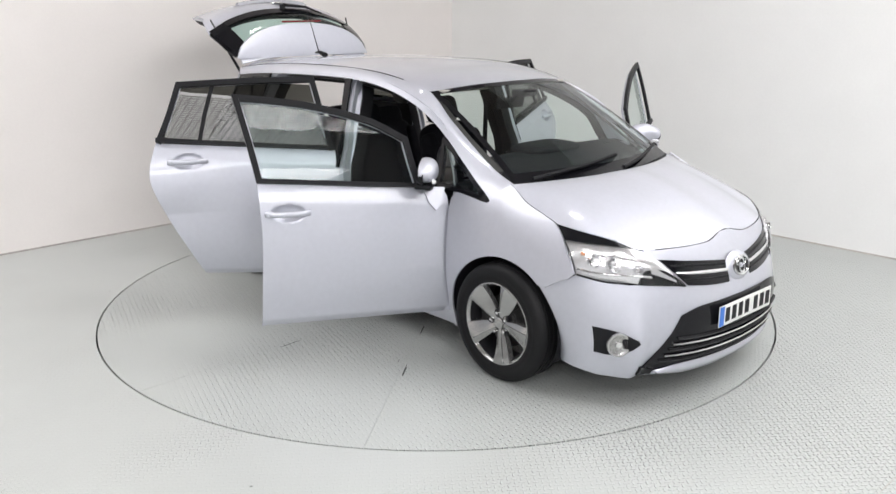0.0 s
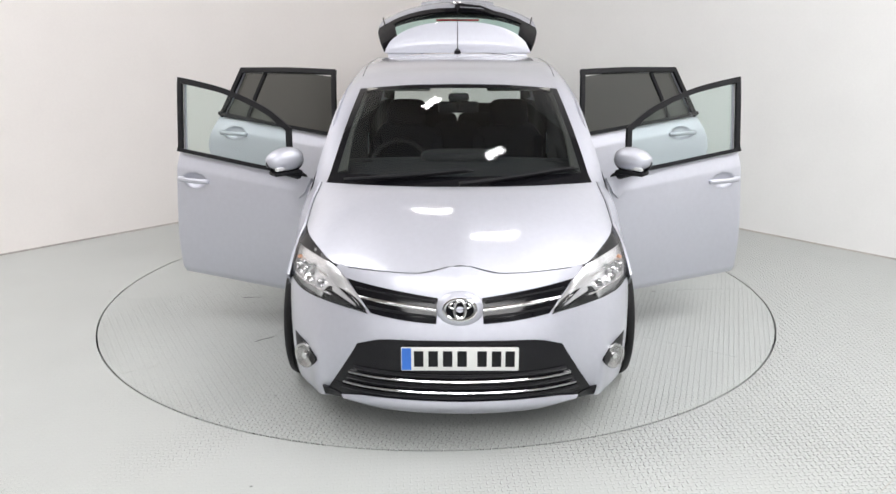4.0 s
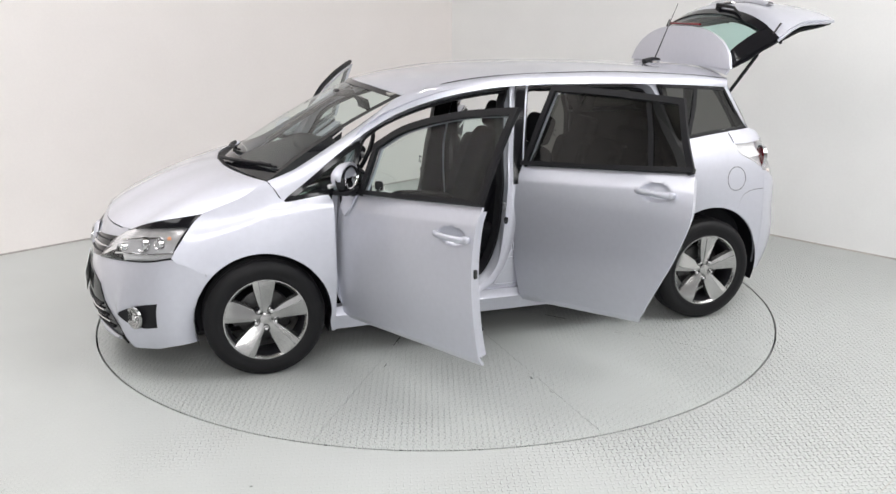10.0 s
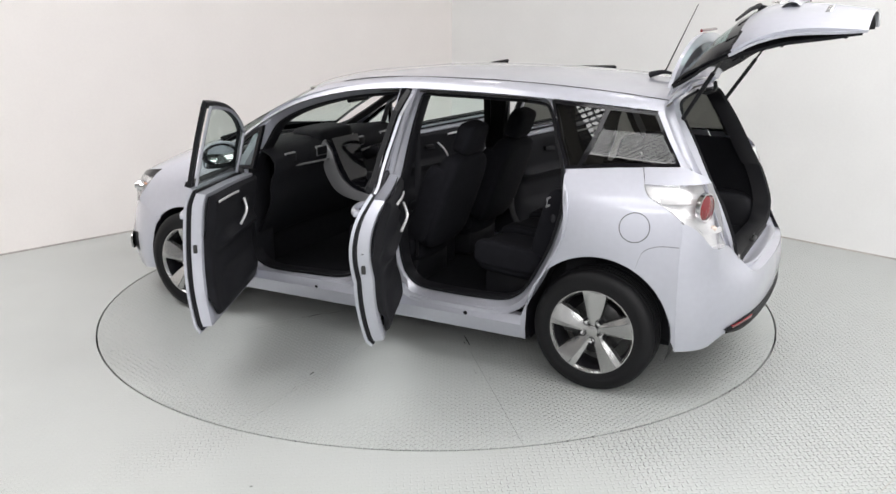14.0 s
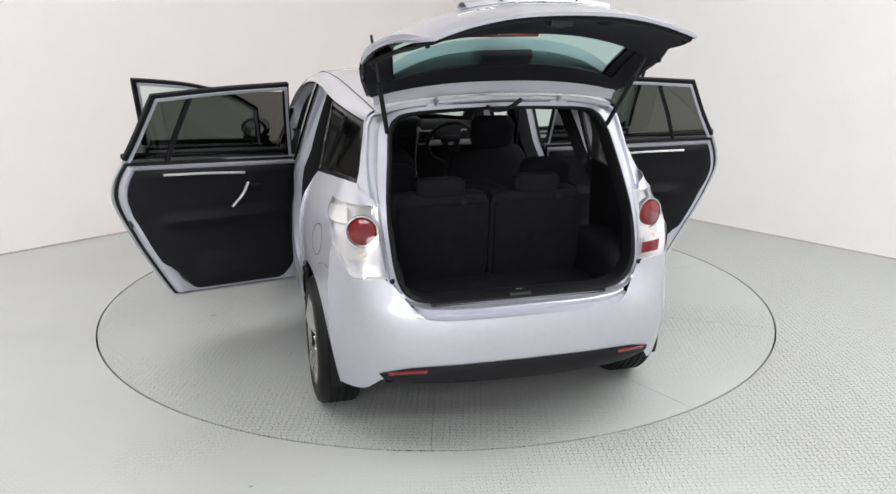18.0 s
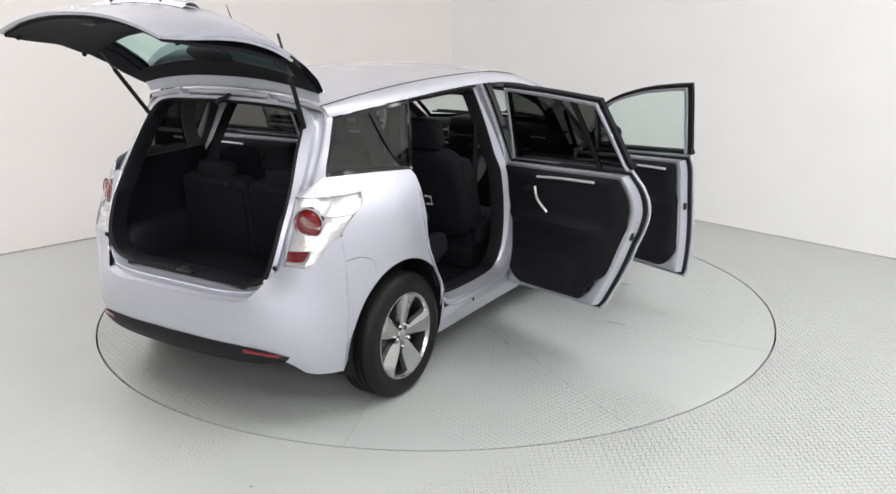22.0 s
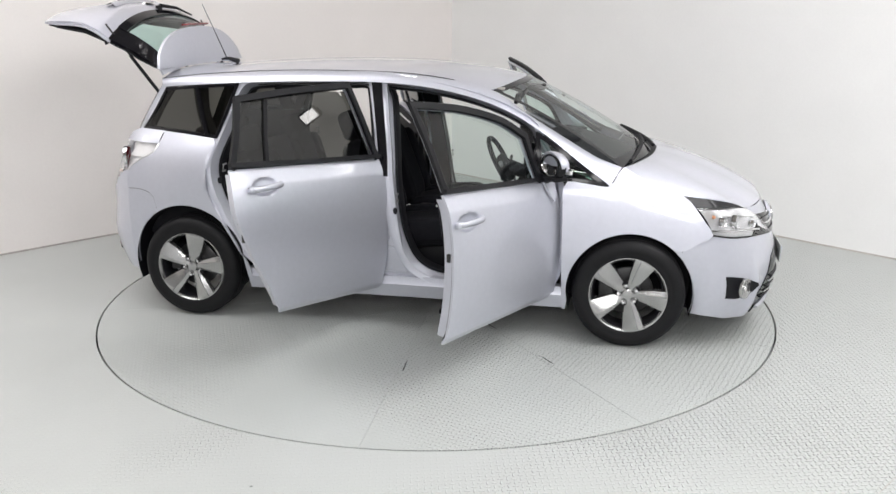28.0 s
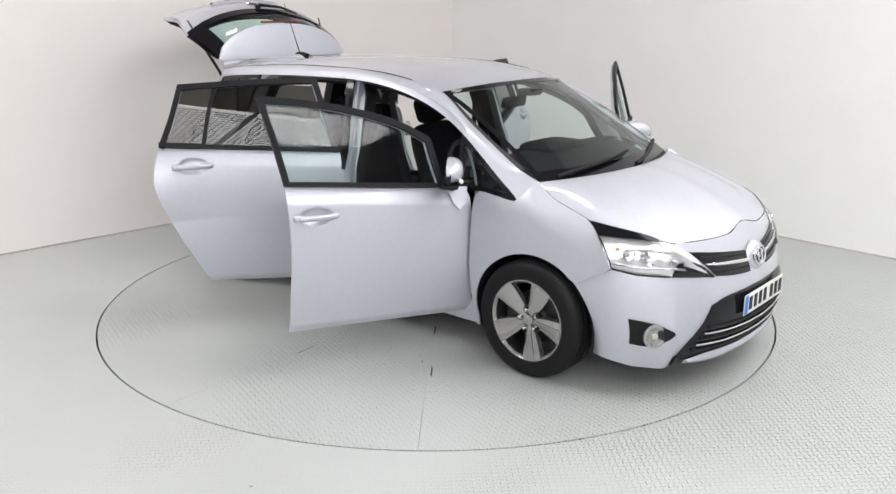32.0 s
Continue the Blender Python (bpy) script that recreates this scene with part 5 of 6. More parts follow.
part("rear_valance", rear_sheet(wide([(0.625, 0.345), (0.52, 0.335), (0.25, 0.328), (0, 0.326)]), wide([(0.655, 0.378), (0.52, 0.418), (0.25, 0.428), (0, 0.43)]), 40, 8, 0.004, 0.03, 0.012), BLACK_TRIM, car, "black plastic rear valance")
both("reflector", rear_sheet([(0.612, 0.372), (0.54, 0.384), (0.456, 0.394)], [(0.620, 0.388), (0.54, 0.403), (0.456, 0.413)], 10, 4, 0.014, 0.012), RED_LENS, None, "slim red reflector")
# fuel flap
flap = closed([(-1.58 + 0.075 * math.cos(radians(a)), 0.90 + 0.075 * math.sin(radians(a))) for a in range(0, 360, 30)], 40)
part("fuel_flap_gap", sheet([[sp(q[0], q[1], 0.0012) for q in flap], [sp(q[0], q[1], 0.0012) for q in inset(flap, 0.004)]], ring=True), GAP, car)

def soft_slot():
    return shaped(lathe([(0.0, -0.004), (0.5, -0.004), (0.8, -0.002), (1.0, 0.002)], 24, "x"), Matrix.Diagonal((1, 0.038, 0.018, 1)))


# ---- tailgate, built shut and swung up about its hinge ----
TGH = (-1.645, 1.528)
SWING = pose(TGH[0], 0, TGH[1]) @ pose(0, 0, 0, 0, 88, 0) @ pose(-TGH[0], 0, -TGH[1])
GLASS_LINE = [(-1.76, 1.512), (-1.87, 1.448), (-1.965, 1.36), (-2.032, 1.262)]
LOWER = [(-2.042, 1.248), (-2.085, 1.17), (-2.10, 1.05), (-2.10, 0.92), (-2.092, 0.80), (-2.08, 0.69)]
TW = [(0.66, 0.50), (0.72, 0.535), (0.80, 0.56), (1.0, 0.60), (1.10, 0.64), (1.23, 0.68), (1.35, 0.668), (1.48, 0.63), (1.56, 0.60)]
BOW = [(0.66, 0.085), (1.0, 0.12), (1.23, 0.165), (1.40, 0.14), (1.52, 0.05)]


def gate(x, z, v, out=0.0):
    return Vector((x + at(BOW, z) * abs(v) ** 2.4 - out, v * at(TW, z), z))


def gate_rows(line, n, out=0.0, v0=-1.0, v1=1.0, m=25):
    return [[gate(p[0], p[1], v0 + (v1 - v0) * j / (m - 1), out) for j in range(m)] for p in curve(line, n)]


tg = part("tailgate", sheet(gate_rows(LOWER, 20), 0.014), PAINT, car, "silver tailgate swung fully up")
tg.matrix_local = SWING
rows = []
for k in range(12):
    s = min(k / 9, 1.0)
    row = []
    for j in range(31):
        v = -1 + 2 * j / 30
        ln = 0.25 * (1 - abs(v) ** 2.6) ** 0.62 + 0.004
        drop = 0.0 if k < 10 else (0.018 if k == 10 else 0.022)
        back = 0.0 if k < 11 else 0.05
        row.append(Vector((-1.672 - (s * ln - min(back, ln)), v * 0.615, 1.553 - 0.014 * v * v - 0.045 * s * s * ln / 0.275 - drop)))
    rows.append(row)
part("spoiler", sheet(rows), PAINT, tg, "silver roof spoiler")
part("brake_light", tube([Vector((-1.94, v * 0.06, 1.498)) for v in range(-3, 4)], 0.008, 6), RED_LENS, tg)
o = part("tailgate_window", sheet(gate_rows(GLASS_LINE, 10, -0.004, -0.82, 0.82)), GATE_GLASS, tg, "green-tinted rear window")
o.visible_shadow = False
for v0, v1 in ((-1.0, -0.80), (0.80, 1.0)):
    part("window_border", sheet(gate_rows([(-1.74, 1.522), *GLASS_LINE[1:], (-2.042, 1.246)], 12, 0.002, v0, v1, 8), 0.012), BLACK_GLOSS, tg)
part("window_border", sheet(gate_rows([(-1.74, 1.522), (-1.77, 1.507), (-1.80, 1.490)], 5, 0.003, -0.82, 0.82), 0.01), BLACK_GLOSS, tg)
part("window_border", sheet(gate_rows([(-2.012, 1.30), (-2.045, 1.245)], 4, 0.003, -0.82, 0.82), 0.01), BLACK_GLOSS, tg)
part("plate_garnish", sheet(gate_rows([(-2.095, 1.10), (-2.118, 1.075), (-2.118, 1.04), (-2.10, 1.015)], 8, 0.004, -0.50, 0.50)), PAINT, tg, "raised strip over the plate recess")
for v in (-0.16, 0.0, 0.16):
    part("garnish_slot", shaped(soft_slot(), pose(-2.114, v * 0.78, 1.026, 0, -58, 0) @ Matrix.Diagonal((-1, 1.2, 1.0, 1))), BLACK_GLOSS, tg)
for k in range(5):
    part("badge_bar", shaped(box(-0.003, 0.003, -0.012, 0.012, -0.014, 0.014, 0.002), Matrix.Translation(gate(-2.099, 0.88, 0.42 + 0.055 * k)) @ pose(0, 0, 0, 0, 0, -8)), CHROME, tg, "plain chrome badge bar")
part("rear_badge", shaped(lathe([(0.0, 0.012), (0.04, 0.010), (0.055, 0.006), (0.058, 0.0)], 28, "x"), pose(-2.09, 0, 1.155) @ Matrix.Diagonal((-1, 1, 0.7, 1))), CHROME, tg)
part("rear_wiper", join(tube([gate(-2.045, 1.25, 0.0, 0.03), gate(-2.035, 1.262, 0.3, 0.03), gate(-2.01, 1.30, 0.5, 0.025)], (0.014, 0.006), 8), shaped(lathe([(0, 0.05), (0.022, 0.045), (0.026, 0)], 20, "x"), pose(-2.03, 0, 1.235) @ Matrix.Diagonal((-1, 1, 1, 1)))), BLACK_TRIM, tg, "black rear wiper")
# inner trim: frame round the window and lower panel with grips
rows = []
for p, q in zip(curve([(-1.975, 1.272), (-1.965, 1.235), (-1.972, 1.17), (-1.995, 1.05), (-2.02, 0.93), (-2.036, 0.83), (-2.045, 0.76), (-2.048, 0.712)], 20), curve([(-1.985, 1.262), (-1.995, 1.225), (-2.012, 1.13), (-2.022, 1.02), (-2.026, 0.92), (-2.034, 0.82), (-2.044, 0.76), (-2.048, 0.712)], 20)):
    rows.append([gate(p[0] + (q[0] - p[0]) * abs(0.96 * (j - 12) / 12) ** 2.5, p[1], 0.96 * (j - 12) / 12) for j in range(25)])
part("gate_trim", sheet(rows, 0.015, flip=True), CARD, tg, "dark plastic inner tailgate trim")
part("gate_trim_top", sheet(gate_rows([(-1.735, 1.502), (-1.77, 1.480), (-1.815, 1.450)], 6, 0, -0.90, 0.90), 0.012, flip=True), CARD, tg)
for v0, v1 in ((-0.92, -0.80), (0.80, 0.92)):
    part("gate_trim_side", sheet(gate_rows([(-1.78, 1.485), (-1.925, 1.37), (-1.99, 1.278)], 8, 0, v0, v1, 8), 0.02, flip=True), CARD, tg)
for d in (-1, 1):
    part("gate_edge", sheet(gate_rows([(-1.725, 1.512), (-1.84, 1.430), (-1.93, 1.352), (-2.0, 1.25)], 14, 0, 0.84 * d, 0.968 * d, 6), 0.012, flip=d > 0), CARD, tg)
    part("gate_edge", sheet(gate_rows([(-1.74, 1.508), (-1.85, 1.432), (-1.94, 1.355), (-2.012, 1.25)], 14, 0, 0.968 * d, 1.0 * d, 3), 0.012, flip=d > 0), BLACK_GLOSS, tg)
    part("gate_edge", sheet(gate_rows([(-2.012, 1.25), (-2.055, 1.16), (-2.070, 1.05), (-2.070, 0.92), (-2.066, 0.80), (-2.068, 0.70)], 14, 0, 0.93 * d, 1.0 * d, 4), 0.012, flip=d > 0), PAINT, tg)
    part("gate_stop", shaped(lathe([(0, 0.022), (0.010, 0.018), (0.012, 0)], 14, "x"), Matrix.Translation(gate(-2.050, 0.78, 0.93 * d))), BLACK_TRIM, tg)
    part("gate_stop", shaped(lathe([(0, 0.022), (0.010, 0.018), (0.012, 0)], 14, "x"), Matrix.Translation(gate(-2.0, 1.20, 0.95 * d))), BLACK_TRIM, tg)
part("gate_top_frame", sheet(gate_rows([(-1.675, 1.532), (-1.70, 1.522), (-1.738, 1.505)], 6, 0, -0.95, 0.95), 0.012, flip=True), PAINT, tg)
part("gate_latch", join(box(-2.055, -2.022, -0.045, 0.045, 0.77, 0.85, 0.006), box(-2.03, -2.014, -0.02, 0.02, 0.79, 0.83, 0.004)), DARK_METAL, tg, "steel tailgate latch")
part("grip_recess", box(-2.05, -2.026, -0.27, -0.16, 0.79, 0.84, 0.004), BLACK_TRIM, tg)
part("wiper_motor_cover", shaped(box(-0.02, 0.02, -0.12, 0.12, -0.045, 0.045, 0.012), pose(-1.845, 0, 1.425, 0, 40, 0)), CARD, tg, "dark brake light cover")
for y in (0.30, -0.30):
    part("gate_hinge", join(tube([(-1.63, y, 1.500), (-1.665, y, 1.524), (-1.682, y, 1.548)], 0.010, 8, 8), box(-1.664, -1.640, y - 0.045, y + 0.045, 1.505, 1.520, 0.004)), PAINT, car, "painted tailgate hinge")
part("wiring_sleeve", tube([(-1.655, 0.05, 1.498), (-1.70, 0.03, 1.488), (-1.735, -0.03, 1.50), (-1.725, -0.09, 1.535)], 0.011, 8, 14), BLACK_TRIM, car, "black ribbed wiring sleeve")
for s in (1, -1):
    top_end = SWING @ Vector((-1.965, 0.645 * s, 1.215))
    foot_ = Vector((-1.70, 0.535 * s, 1.40))
    k = foot_.lerp(top_end, 0.55)
    st = part("gas_strut", tube([foot_, k], 0.011, 10), BLACK_TRIM, car, "black gas strut holding the tailgate")
    part("strut_rod", tube([k, top_end], 0.006, 8), DARK_METAL, st)
# ---- wheels ----
def wheel(at_, side_, phase):
    prof = [(0.222, -0.094), (0.245, -0.103), (0.285, -0.104), (0.310, -0.095), (0.322, -0.078)]
    for s in (-0.055, -0.018, 0.018, 0.055):
        prof += [(0.326, s - 0.008), (0.318, s - 0.006), (0.318, s + 0.006), (0.326, s + 0.008)]
    prof += [(0.322, 0.078), (0.310, 0.096), (0.285, 0.105), (0.262, 0.106), (0.258, 0.104), (0.245, 0.106), (0.226, 0.102), (0.220, 0.095)]
    e = new("wheel")
    e.parent = car
    e.matrix_local = Matrix.Translation(at_) @ (pose(0, 0, 0, 0, 0, 0 if side_ > 0 else 180))
    part("tyre", lathe(prof, 64), RUBBER, e, "black road tyre")
    # barrel in black: shade between the spokes is put into its colour
    part("rim_barrel", lathe([(0.219, -0.09), (0.205, -0.06), (0.195, 0.0), (0.200, 0.07), (0.209, 0.086)], 64), BLACK_TRIM, e)
    part("rim", lathe([(0.208, 0.080), (0.212, 0.092), (0.220, 0.102), (0.226, 0.101), (0.225, 0.09)], 64), ALLOY, e, "grey alloy rim")
    part("brake_disc", lathe([(0.06, 0.012), (0.14, 0.012), (0.145, 0.008), (0.145, -0.01), (0.0, -0.01)], 40), DARK_METAL, e)
    part("brake_caliper", shaped(box(-0.045, 0.045, -0.02, 0.035, -0.06, 0.06, 0.012), pose(0.125, 0.01, 0.02)), DARK_METAL, e)
    for k in range(5):
        rows = []
        for r, w, y, rid in ((0.030, 0.015, 0.066, 0.0), (0.055, 0.018, 0.071, 0.003), (0.085, 0.025, 0.076, 0.008), (0.12, 0.034, 0.081, 0.010), (0.17, 0.045, 0.089, 0.010), (0.205, 0.052, 0.095, 0.007), (0.218, 0.054, 0.094, 0.002)):
            rows.append([Vector((s * w, y + o * rid - (0.022 if abs(s) > 1.05 else 0), r)) for s, o in ((-1.10, -1.2), (-1.0, -1.4), (-0.30, -0.3), (0.40, 0.9), (0.47, -1.4), (0.58, -1.4), (0.66, 0.4), (1.0, -0.3), (1.10, -0.5))])
        sp_ = sheet(rows, 0.012)
        shaped(sp_, pose(0, 0, 0, 0, 72 * k + phase, 0))
        part("spoke", sp_, ALLOY, e)
        a = radians(72 * k + 36 + phase)
        part("wheel_nut", lathe([(0.0, 0.090), (0.007, 0.089), (0.0095, 0.084), (0.010, 0.060)], 12, "y", (0.056 * math.sin(a), 0, 0.057 * math.cos(a))), CHROME, e)
        part("nut_pocket", lathe([(0.009, 0.074), (0.016, 0.075), (0.0195, 0.080), (0.0215, 0.080), (0.0225, 0.050)], 18, "y", (0.056 * math.sin(a), 0, 0.056 * math.cos(a))), BLACK_TRIM, e)
    part("hub_cap", lathe([(0.0, 0.087), (0.02, 0.086), (0.030, 0.082), (0.034, 0.071), (0.050, 0.066), (0.062, 0.058), (0.066, 0.04), (0.066, 0.01)], 32), ALLOY, e)
    return e


for x in (1.370, -1.39):
    for s in (1, -1):
        wheel(Vector((x, (0.800 if x > 0 else 0.780) * s, 0.326)), s, {(1, 1): 0, (-1, 1): -3, (-1, -1): -12, (1, -1): -25}[(1 if x > 0 else -1, s)])


def motions():
    rows = [(t, pose(0, 0, 0, 0, 0, a)) for t, a in steps()]
    walk(table, rows)
    walk(car, [(t, m @ pose(CAR_X, CAR_Y, 0)) for t, m in rows])
# ---- inside ----
HEADLINER = material("grey_headlining", (0.34, 0.33, 0.31), 0.9, 0, 0, 0.3, 500, 0.08, 0.2)
PILLAR_GREY = material("grey_pillar_trim", (0.07, 0.068, 0.066), 0.6, 0, 0, 0.2, 300, 0.06, 0.3)
SCREEN = material("dark_display", (0.02, 0.02, 0.025), 0.15, 0, 0.3, 0, 60, 0.1)
rows = []
for k in range(15):
    row = []
    for j in range(13):
        v = -1 + j / 6
        a, b = roof_edge_x(v)
        x = a - 0.02 + (b + 0.02 - a) * k / 14
        row.append(Vector((x, v * at(HALF, x) * 1.02, at(ROOF, x) - flat(x) - 0.032 - (0.076 - flat(x)) * abs(v) ** 2.3)))
    rows.append(row)
part("headlining", sheet(rows, 0.0), HEADLINER, car, "pale grey headlining")


def seat(x, y, z, w, back_h, lean, head=0.095, depth=0.50):
    """A seat whose cushion's rear edge is at x, top of cushion at z."""
    e = new("seat")
    e.parent = car
    e.matrix_local = pose(x, y, z)
    tagged(e, "dark grey cloth car seat")
    part("cushion", shaped(soft_box(depth, w, 0.17), pose(depth / 2, 0, -0.075, 0, -5, 0)), CLOTH, e)
    for s in (1, -1):
        part("cushion_bolster", shaped(soft_box(depth * 0.94, 0.09, 0.15), pose(depth / 2, s * (w / 2 - 0.03), -0.035, 0, -5, 0)), CLOTH, e)
    part("seat_base", box(0.02, depth - 0.06, -w / 2 + 0.05, w / 2 - 0.05, -0.30, -0.13, 0.03), BLACK_TRIM, e)
    tilt = pose(0.02, 0, -0.05, 0, -lean, 0)
    part("backrest", shaped(soft_box(0.15, w, back_h), tilt @ pose(-0.03, 0, back_h / 2)), CLOTH, e)
    for s in (1, -1):
        part("back_bolster", shaped(soft_box(0.14, 0.09, back_h * 0.8), tilt @ pose(0.012, s * (w / 2 - 0.035), back_h * 0.47)), CLOTH, e)
    if head:
        part("headrest", shaped(soft_box(0.11, 0.27, 0.19), tilt @ pose(-0.02, 0, back_h + head)), CLOTH, e)
        for s in (1, -1):
            part("headrest_post", tube([tilt @ Vector((-0.02, 0.06 * s, back_h - 0.04)), tilt @ Vector((-0.02, 0.06 * s, back_h + 0.05))], 0.006, 8), CHROME, e)
    return e


for y in (0.365, -0.365):
    seat(-0.20, y, 0.605, 0.50, 0.60, 20)
for y in (0.43, 0.0, -0.43):
    seat(-1.02, y, 0.62, 0.42, 0.50, 16, 0.02 if y else 0.0, 0.44)
# third row, upright behind
for y in (0.245, -0.245):
    e = new("rear_seat")
    e.parent = car
    e.matrix_local = pose(-1.49, y, 0.645)
    tagged(e, "dark grey cloth third-row seat")
    part("backrest", shaped(soft_box(0.12, 0.49, 0.46, 9), pose(0.0, 0, 0.20, 0, -6, 0)), CLOTH, e)
    part("back_panel", shaped(box(-0.012, 0.012, -0.222, 0.222, -0.20, 0.19, 0.01), pose(-0.058, 0, 0.19, 0, -6, 0)), CARPET, e)
    part("headrest", shaped(soft_box(0.09, 0.24, 0.10), pose(-0.035, 0, 0.455)), CLOTH, e)
    part("cushion", shaped(soft_box(0.42, 0.45, 0.12), pose(0.24, 0, 0.0)), CLOTH, e)
    part("release_strap", box(-0.085, -0.075, -0.12, -0.09, 0.34, 0.40, 0.003), CARD, e)
# side walls of the luggage space and inner arches
both("boot_side_trim", sheet([curve([(-1.18, 0.70, z), (-1.35, 0.665, z), (-1.6, 0.655 if z < 1.1 else 0.64, z), (-1.80 + 0.30 * max(0, z - 0.85), 0.61, z), (-1.93 + 0.42 * max(0, z - 0.8), 0.575, z)], 14) for z in (0.30, 0.5, 0.7, 0.9, 1.05, 1.155)], 0.02, flip=True), CARD, None, "dark plastic boot side trim")
both("boot_arch_trim", shaped(soft_box(0.62, 0.22, 0.36), pose(-1.62, 0.60, 0.66)), CARD)
both("rear_pillar_trim", sheet([curve([(-1.06, 0.645, 1.485), (-1.13, 0.67, 1.30), (-1.20, 0.685, 1.16)], 10), curve([(-1.16, 0.632, 1.485), (-1.20, 0.66, 1.30), (-1.26, 0.675, 1.16)], 10)], 0.012), PILLAR_GREY)
both("rear_pillar_trim", sheet([curve([(-1.32, 0.60, 1.48), (-1.29, 0.66, 1.30), (-1.235, 0.675, 1.165)], 10), curve([(-1.42, 0.60, 1.475), (-1.38, 0.655, 1.30), (-1.34, 0.67, 1.165)], 10)], 0.012), PILLAR_GREY)
both("corner_pillar_trim", sheet([curve([(-1.56, 0.585, 1.455), (-1.64, 0.615, 1.32), (-1.71, 0.63, 1.18)], 10), curve([(-1.665, 0.53, 1.455), (-1.76, 0.545, 1.30), (-1.85, 0.572, 1.14)], 10)], 0.012), PILLAR_GREY)
both("upper_trim", sheet([curve([(0.55, 0.60, 1.40), (0.2, 0.615, 1.465), (-0.3, 0.625, 1.485), (-1.0, 0.62, 1.475), (-1.6, 0.575, 1.45)], 20), curve([(0.52, 0.54, 1.445), (0.2, 0.54, 1.52), (-0.3, 0.545, 1.54), (-1.0, 0.54, 1.53), (-1.6, 0.52, 1.49)], 20)], 0.01), PILLAR_GREY)
both("screen_pillar_trim", sheet([curve([(1.12, 0.68, 1.06), (0.85, 0.66, 1.215), (0.52, 0.60, 1.42)], 12), curve([(1.14, 0.62, 1.08), (0.87, 0.61, 1.24), (0.53, 0.555, 1.445)], 12)], 0.012), PILLAR_GREY)
# dashboard
DASH = [(1.36, 1.005), (1.20, 1.06), (1.02, 1.095), (0.86, 1.095), (0.775, 1.06), (0.755, 0.99), (0.80, 0.90), (0.80, 0.80), (0.86, 0.66), (0.97, 0.50)]
rows = []
for p in curve(DASH, 22):
    rows.append([Vector((p[0] - 0.20 * abs(v) ** 3 * (1 if p[0] > 1.0 else 0.15) + (0.012 if abs(v) > 0.92 else 0), v * 0.735, p[1] - 0.02 * v * v)) for v in (-1 + j / 12 for j in range(25))])
part("dashboard", sheet(rows, 0.01, flip=True), CARD, car, "black moulded dashboard")
part("instrument_hood", shaped(soft_box(0.26, 0.44, 0.10), pose(0.90, 0.0, 1.095)), CARD, car, "black central instrument hood")
stack = part("console_panel", sheet([[Vector((x, w * v, z)) for v in (-1, -0.9, -0.4, 0.4, 0.9, 1)] for x, z, w in ((0.742, 1.075, 0.155), (0.728, 1.04, 0.15), (0.70, 0.95, 0.135), (0.67, 0.86, 0.12), (0.615, 0.77, 0.112), (0.52, 0.715, 0.11), (0.38, 0.69, 0.10))], 0.03, flip=True), BLACK_GLOSS, car, "gloss black centre console")
for s in (1, -1):
    a_ = curve([(0.755, 0.185 * s, 1.075), (0.720, 0.158 * s, 1.0), (0.690, 0.142 * s, 0.88), (0.635, 0.128 * s, 0.785), (0.52, 0.120 * s, 0.728), (0.36, 0.110 * s, 0.700)], 22)
    b_ = curve([(0.775, 0.205 * s, 1.035), (0.790, 0.172 * s, 0.95), (0.775, 0.150 * s, 0.83), (0.700, 0.136 * s, 0.72), (0.55, 0.126 * s, 0.670), (0.38, 0.113 * s, 0.668)], 22)
    lip_ = [p + Vector((0.006, -0.022 * s, 0.004)) for p in a_]
    part("console_trim", sheet([lip_, a_, [p.lerp(q, 0.5) + Vector((0, 0.006 * s, 0)) for p, q in zip(a_, b_)], b_], 0.006, flip=s > 0), SATIN, stack, "satin silver console flank")
part("console_panel", sheet([[Vector((x, 0.105 * v * k, z)) for v in (-1, -0.5, 0, 0.5, 1)] for x, z, k in ((0.62, 0.80, 1.0), (0.585, 0.755, 1.05), (0.50, 0.722, 1.05), (0.40, 0.703, 0.98))], 0.004, flip=True), SATIN, stack, "satin silver panel round the gear lever")
part("display", shaped(box(-0.006, 0.006, -0.085, 0.085, -0.045, 0.045, 0.004), pose(0.707, 0, 0.985, 0, -16, 0)), SCREEN, stack)
for z in (0.91, 0.87):
    part("control_row", shaped(box(-0.006, 0.006, -0.09, 0.09, -0.012, 0.012, 0.004), pose(0.675 + (z - 0.87) * 0.3, 0, z, 0, -16, 0)), SATIN, stack)
part("gear_lever", join(tube([(0.53, 0, 0.72), (0.515, 0, 0.80)], 0.012, 8), shaped(soft_box(0.05, 0.045, 0.06), pose(0.512, 0, 0.825))), BLACK_TRIM, stack, "black gear lever with a satin knob")
part("centre_tunnel", box(-0.10, 0.40, -0.10, 0.10, 0.28, 0.60, 0.03), CARD, car)
for y in (0.56, -0.56, 0.23, -0.23):
    v_ = part("air_vent", shaped(box(-0.012, 0.012, -0.06, 0.06, -0.035, 0.035, 0.012), pose(0.755, y, 1.015)), SATIN, car, "satin-rimmed air vent")
    part("vent_slats", shaped(box(-0.006, 0.006, -0.05, 0.05, -0.026, 0.026, 0.004), pose(0.743, y, 1.015)), BLACK_TRIM, v_)
part("dash_trim", tube([(0.752, 0.70, 0.965), (0.745, 0.40, 0.955), (0.735, 0.17, 0.95)], 0.007, 8, 14), SATIN, car)
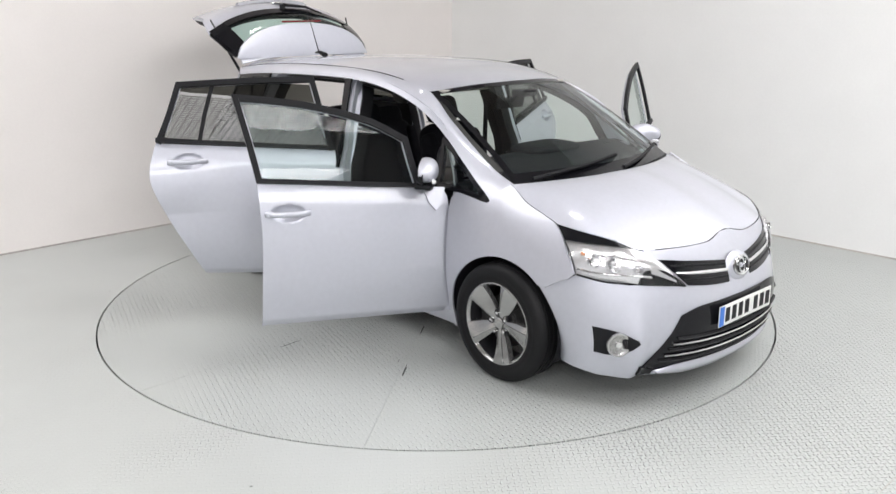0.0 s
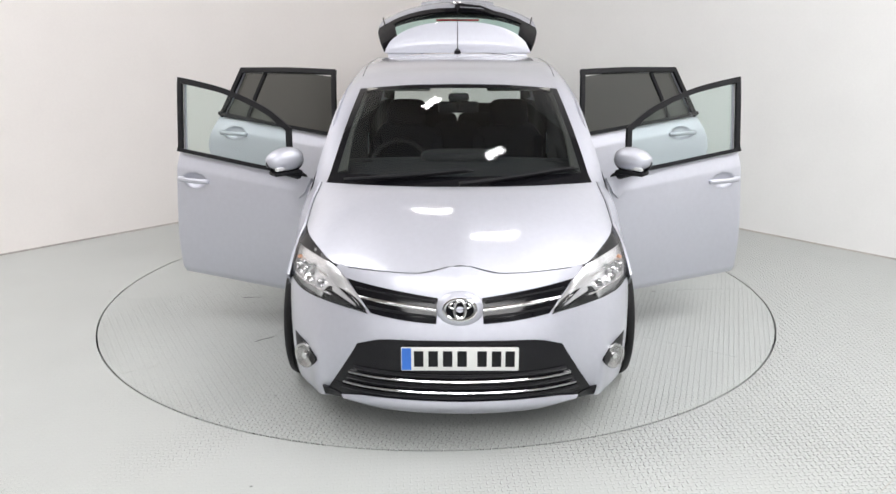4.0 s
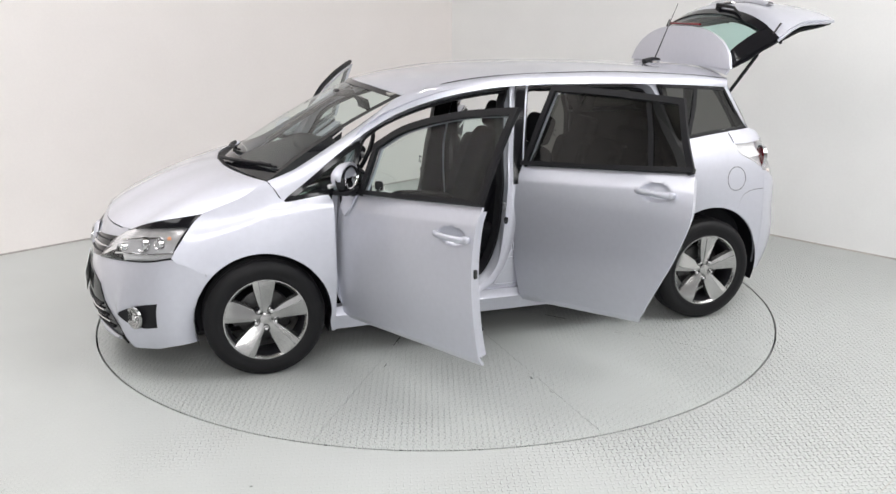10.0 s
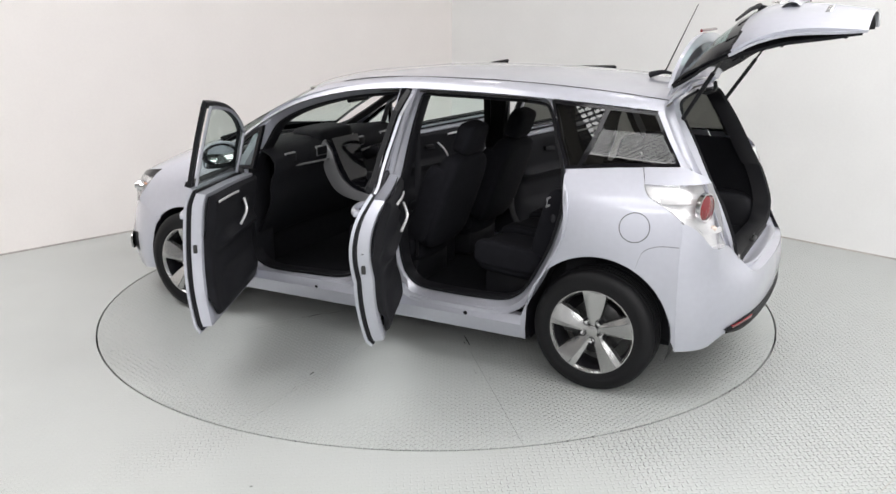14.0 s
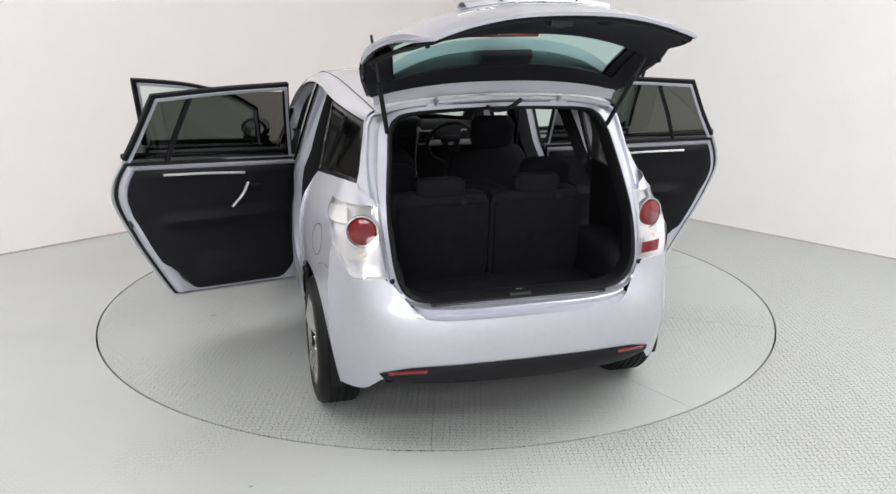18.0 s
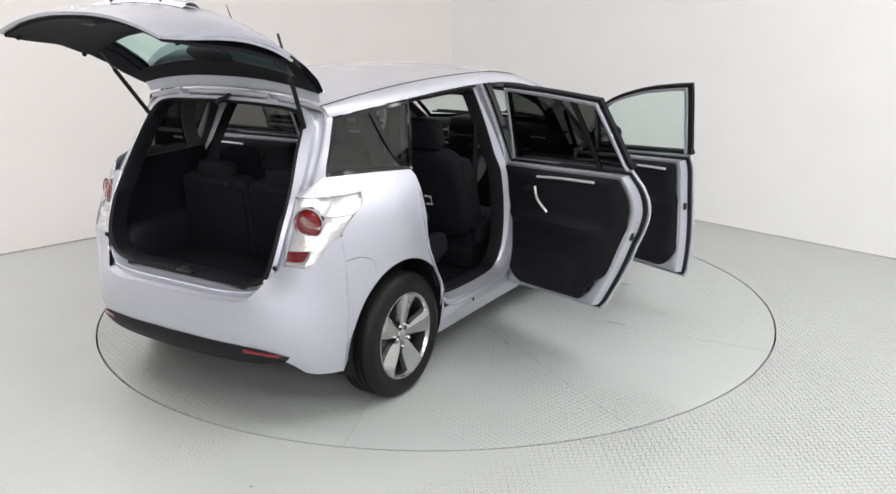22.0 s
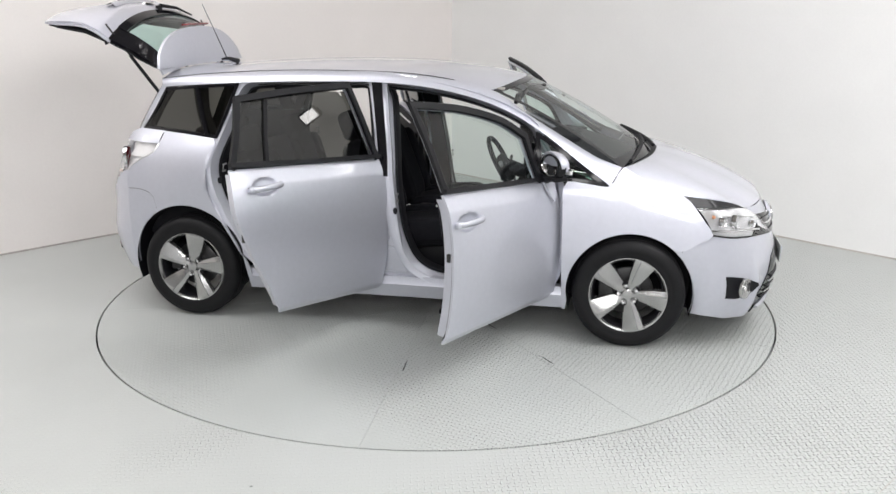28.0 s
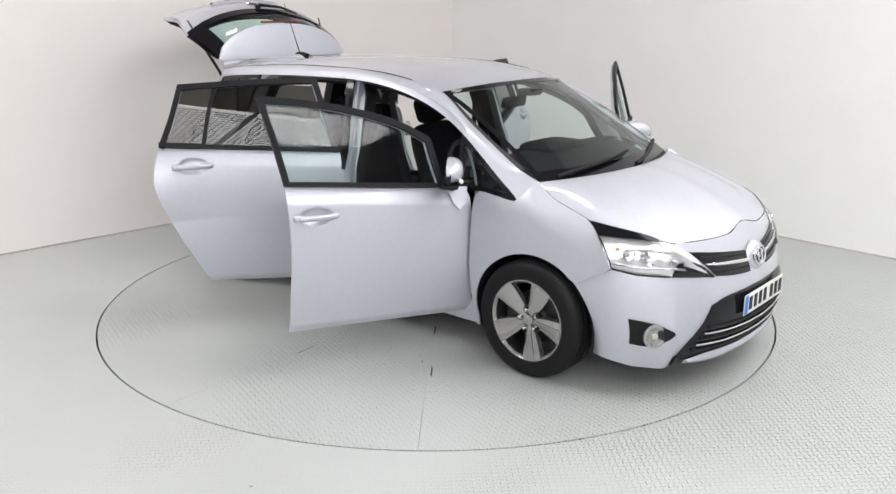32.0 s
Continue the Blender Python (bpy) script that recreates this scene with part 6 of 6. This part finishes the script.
part("dash_trim", tube([(0.752, -0.70, 0.965), (0.745, -0.40, 0.955), (0.735, -0.17, 0.95)], 0.007, 8, 14), SATIN, car)
SW = pose(0.545, -0.365, 0.985, 0, -28, 0)
sw = part("steering_wheel", join(shaped(lathe([(0.172 + 0.015 * math.cos(radians(a)), 0.015 * math.sin(radians(a))) for a in range(0, 361, 36)], 40, "x"), SW)), BLACK_TRIM, car, "black leather steering wheel")
part("wheel_boss", shaped(soft_box(0.05, 0.15, 0.12), SW @ pose(0.012, 0, -0.01)), CARD, sw)
for a in (0, 180, 270):
    part("wheel_spoke", tube([SW @ Vector((0.006, 0.05 * math.cos(radians(a)), 0.05 * math.sin(radians(a)))), SW @ Vector((0, 0.165 * math.cos(radians(a)), 0.165 * math.sin(radians(a))))], 0.016, 8, 0, 1.3), SATIN if a != 270 else CARD, sw)
part("wheel_badge", shaped(lathe([(0.0, 0.0), (0.022, 0.0), (0.024, 0.004)], 20, "x"), SW @ pose(-0.016, 0, 0) @ Matrix.Diagonal((1, 1, 0.7, 1))), SATIN, sw)
part("steering_column", tube([(0.56, -0.365, 0.975), (0.78, -0.365, 0.90)], 0.045, 12), CARD, car)
for s in (1, -1):
    part("column_stalk", tube([(0.60, -0.365, 0.985), (0.585, -0.365 + 0.17 * s, 1.0)], 0.009, 8), BLACK_TRIM, car)
for y in (0.36, -0.36):
    part("sun_visor", box(0.42, 0.58, y - 0.19, y + 0.19, 1.452, 1.47, 0.008), HEADLINER, car)
both("floor_mat", box(0.20, 0.78, 0.14, 0.60, 0.30, 0.312, 0.004), CARPET)
both("door_step_trim", box(-0.05, 0.90, 0.68, 0.775, 0.30, 0.330, 0.01), BLACK_TRIM)
both("door_step_trim", box(-0.95, -0.25, 0.66, 0.765, 0.30, 0.345, 0.01), BLACK_TRIM)
both("seat_belt", tube([(-0.22, 0.62, 1.30), (-0.21, 0.60, 0.9), (-0.20, 0.60, 0.5)], 0.018, 8, 10, 0.25), CARD)
motions()
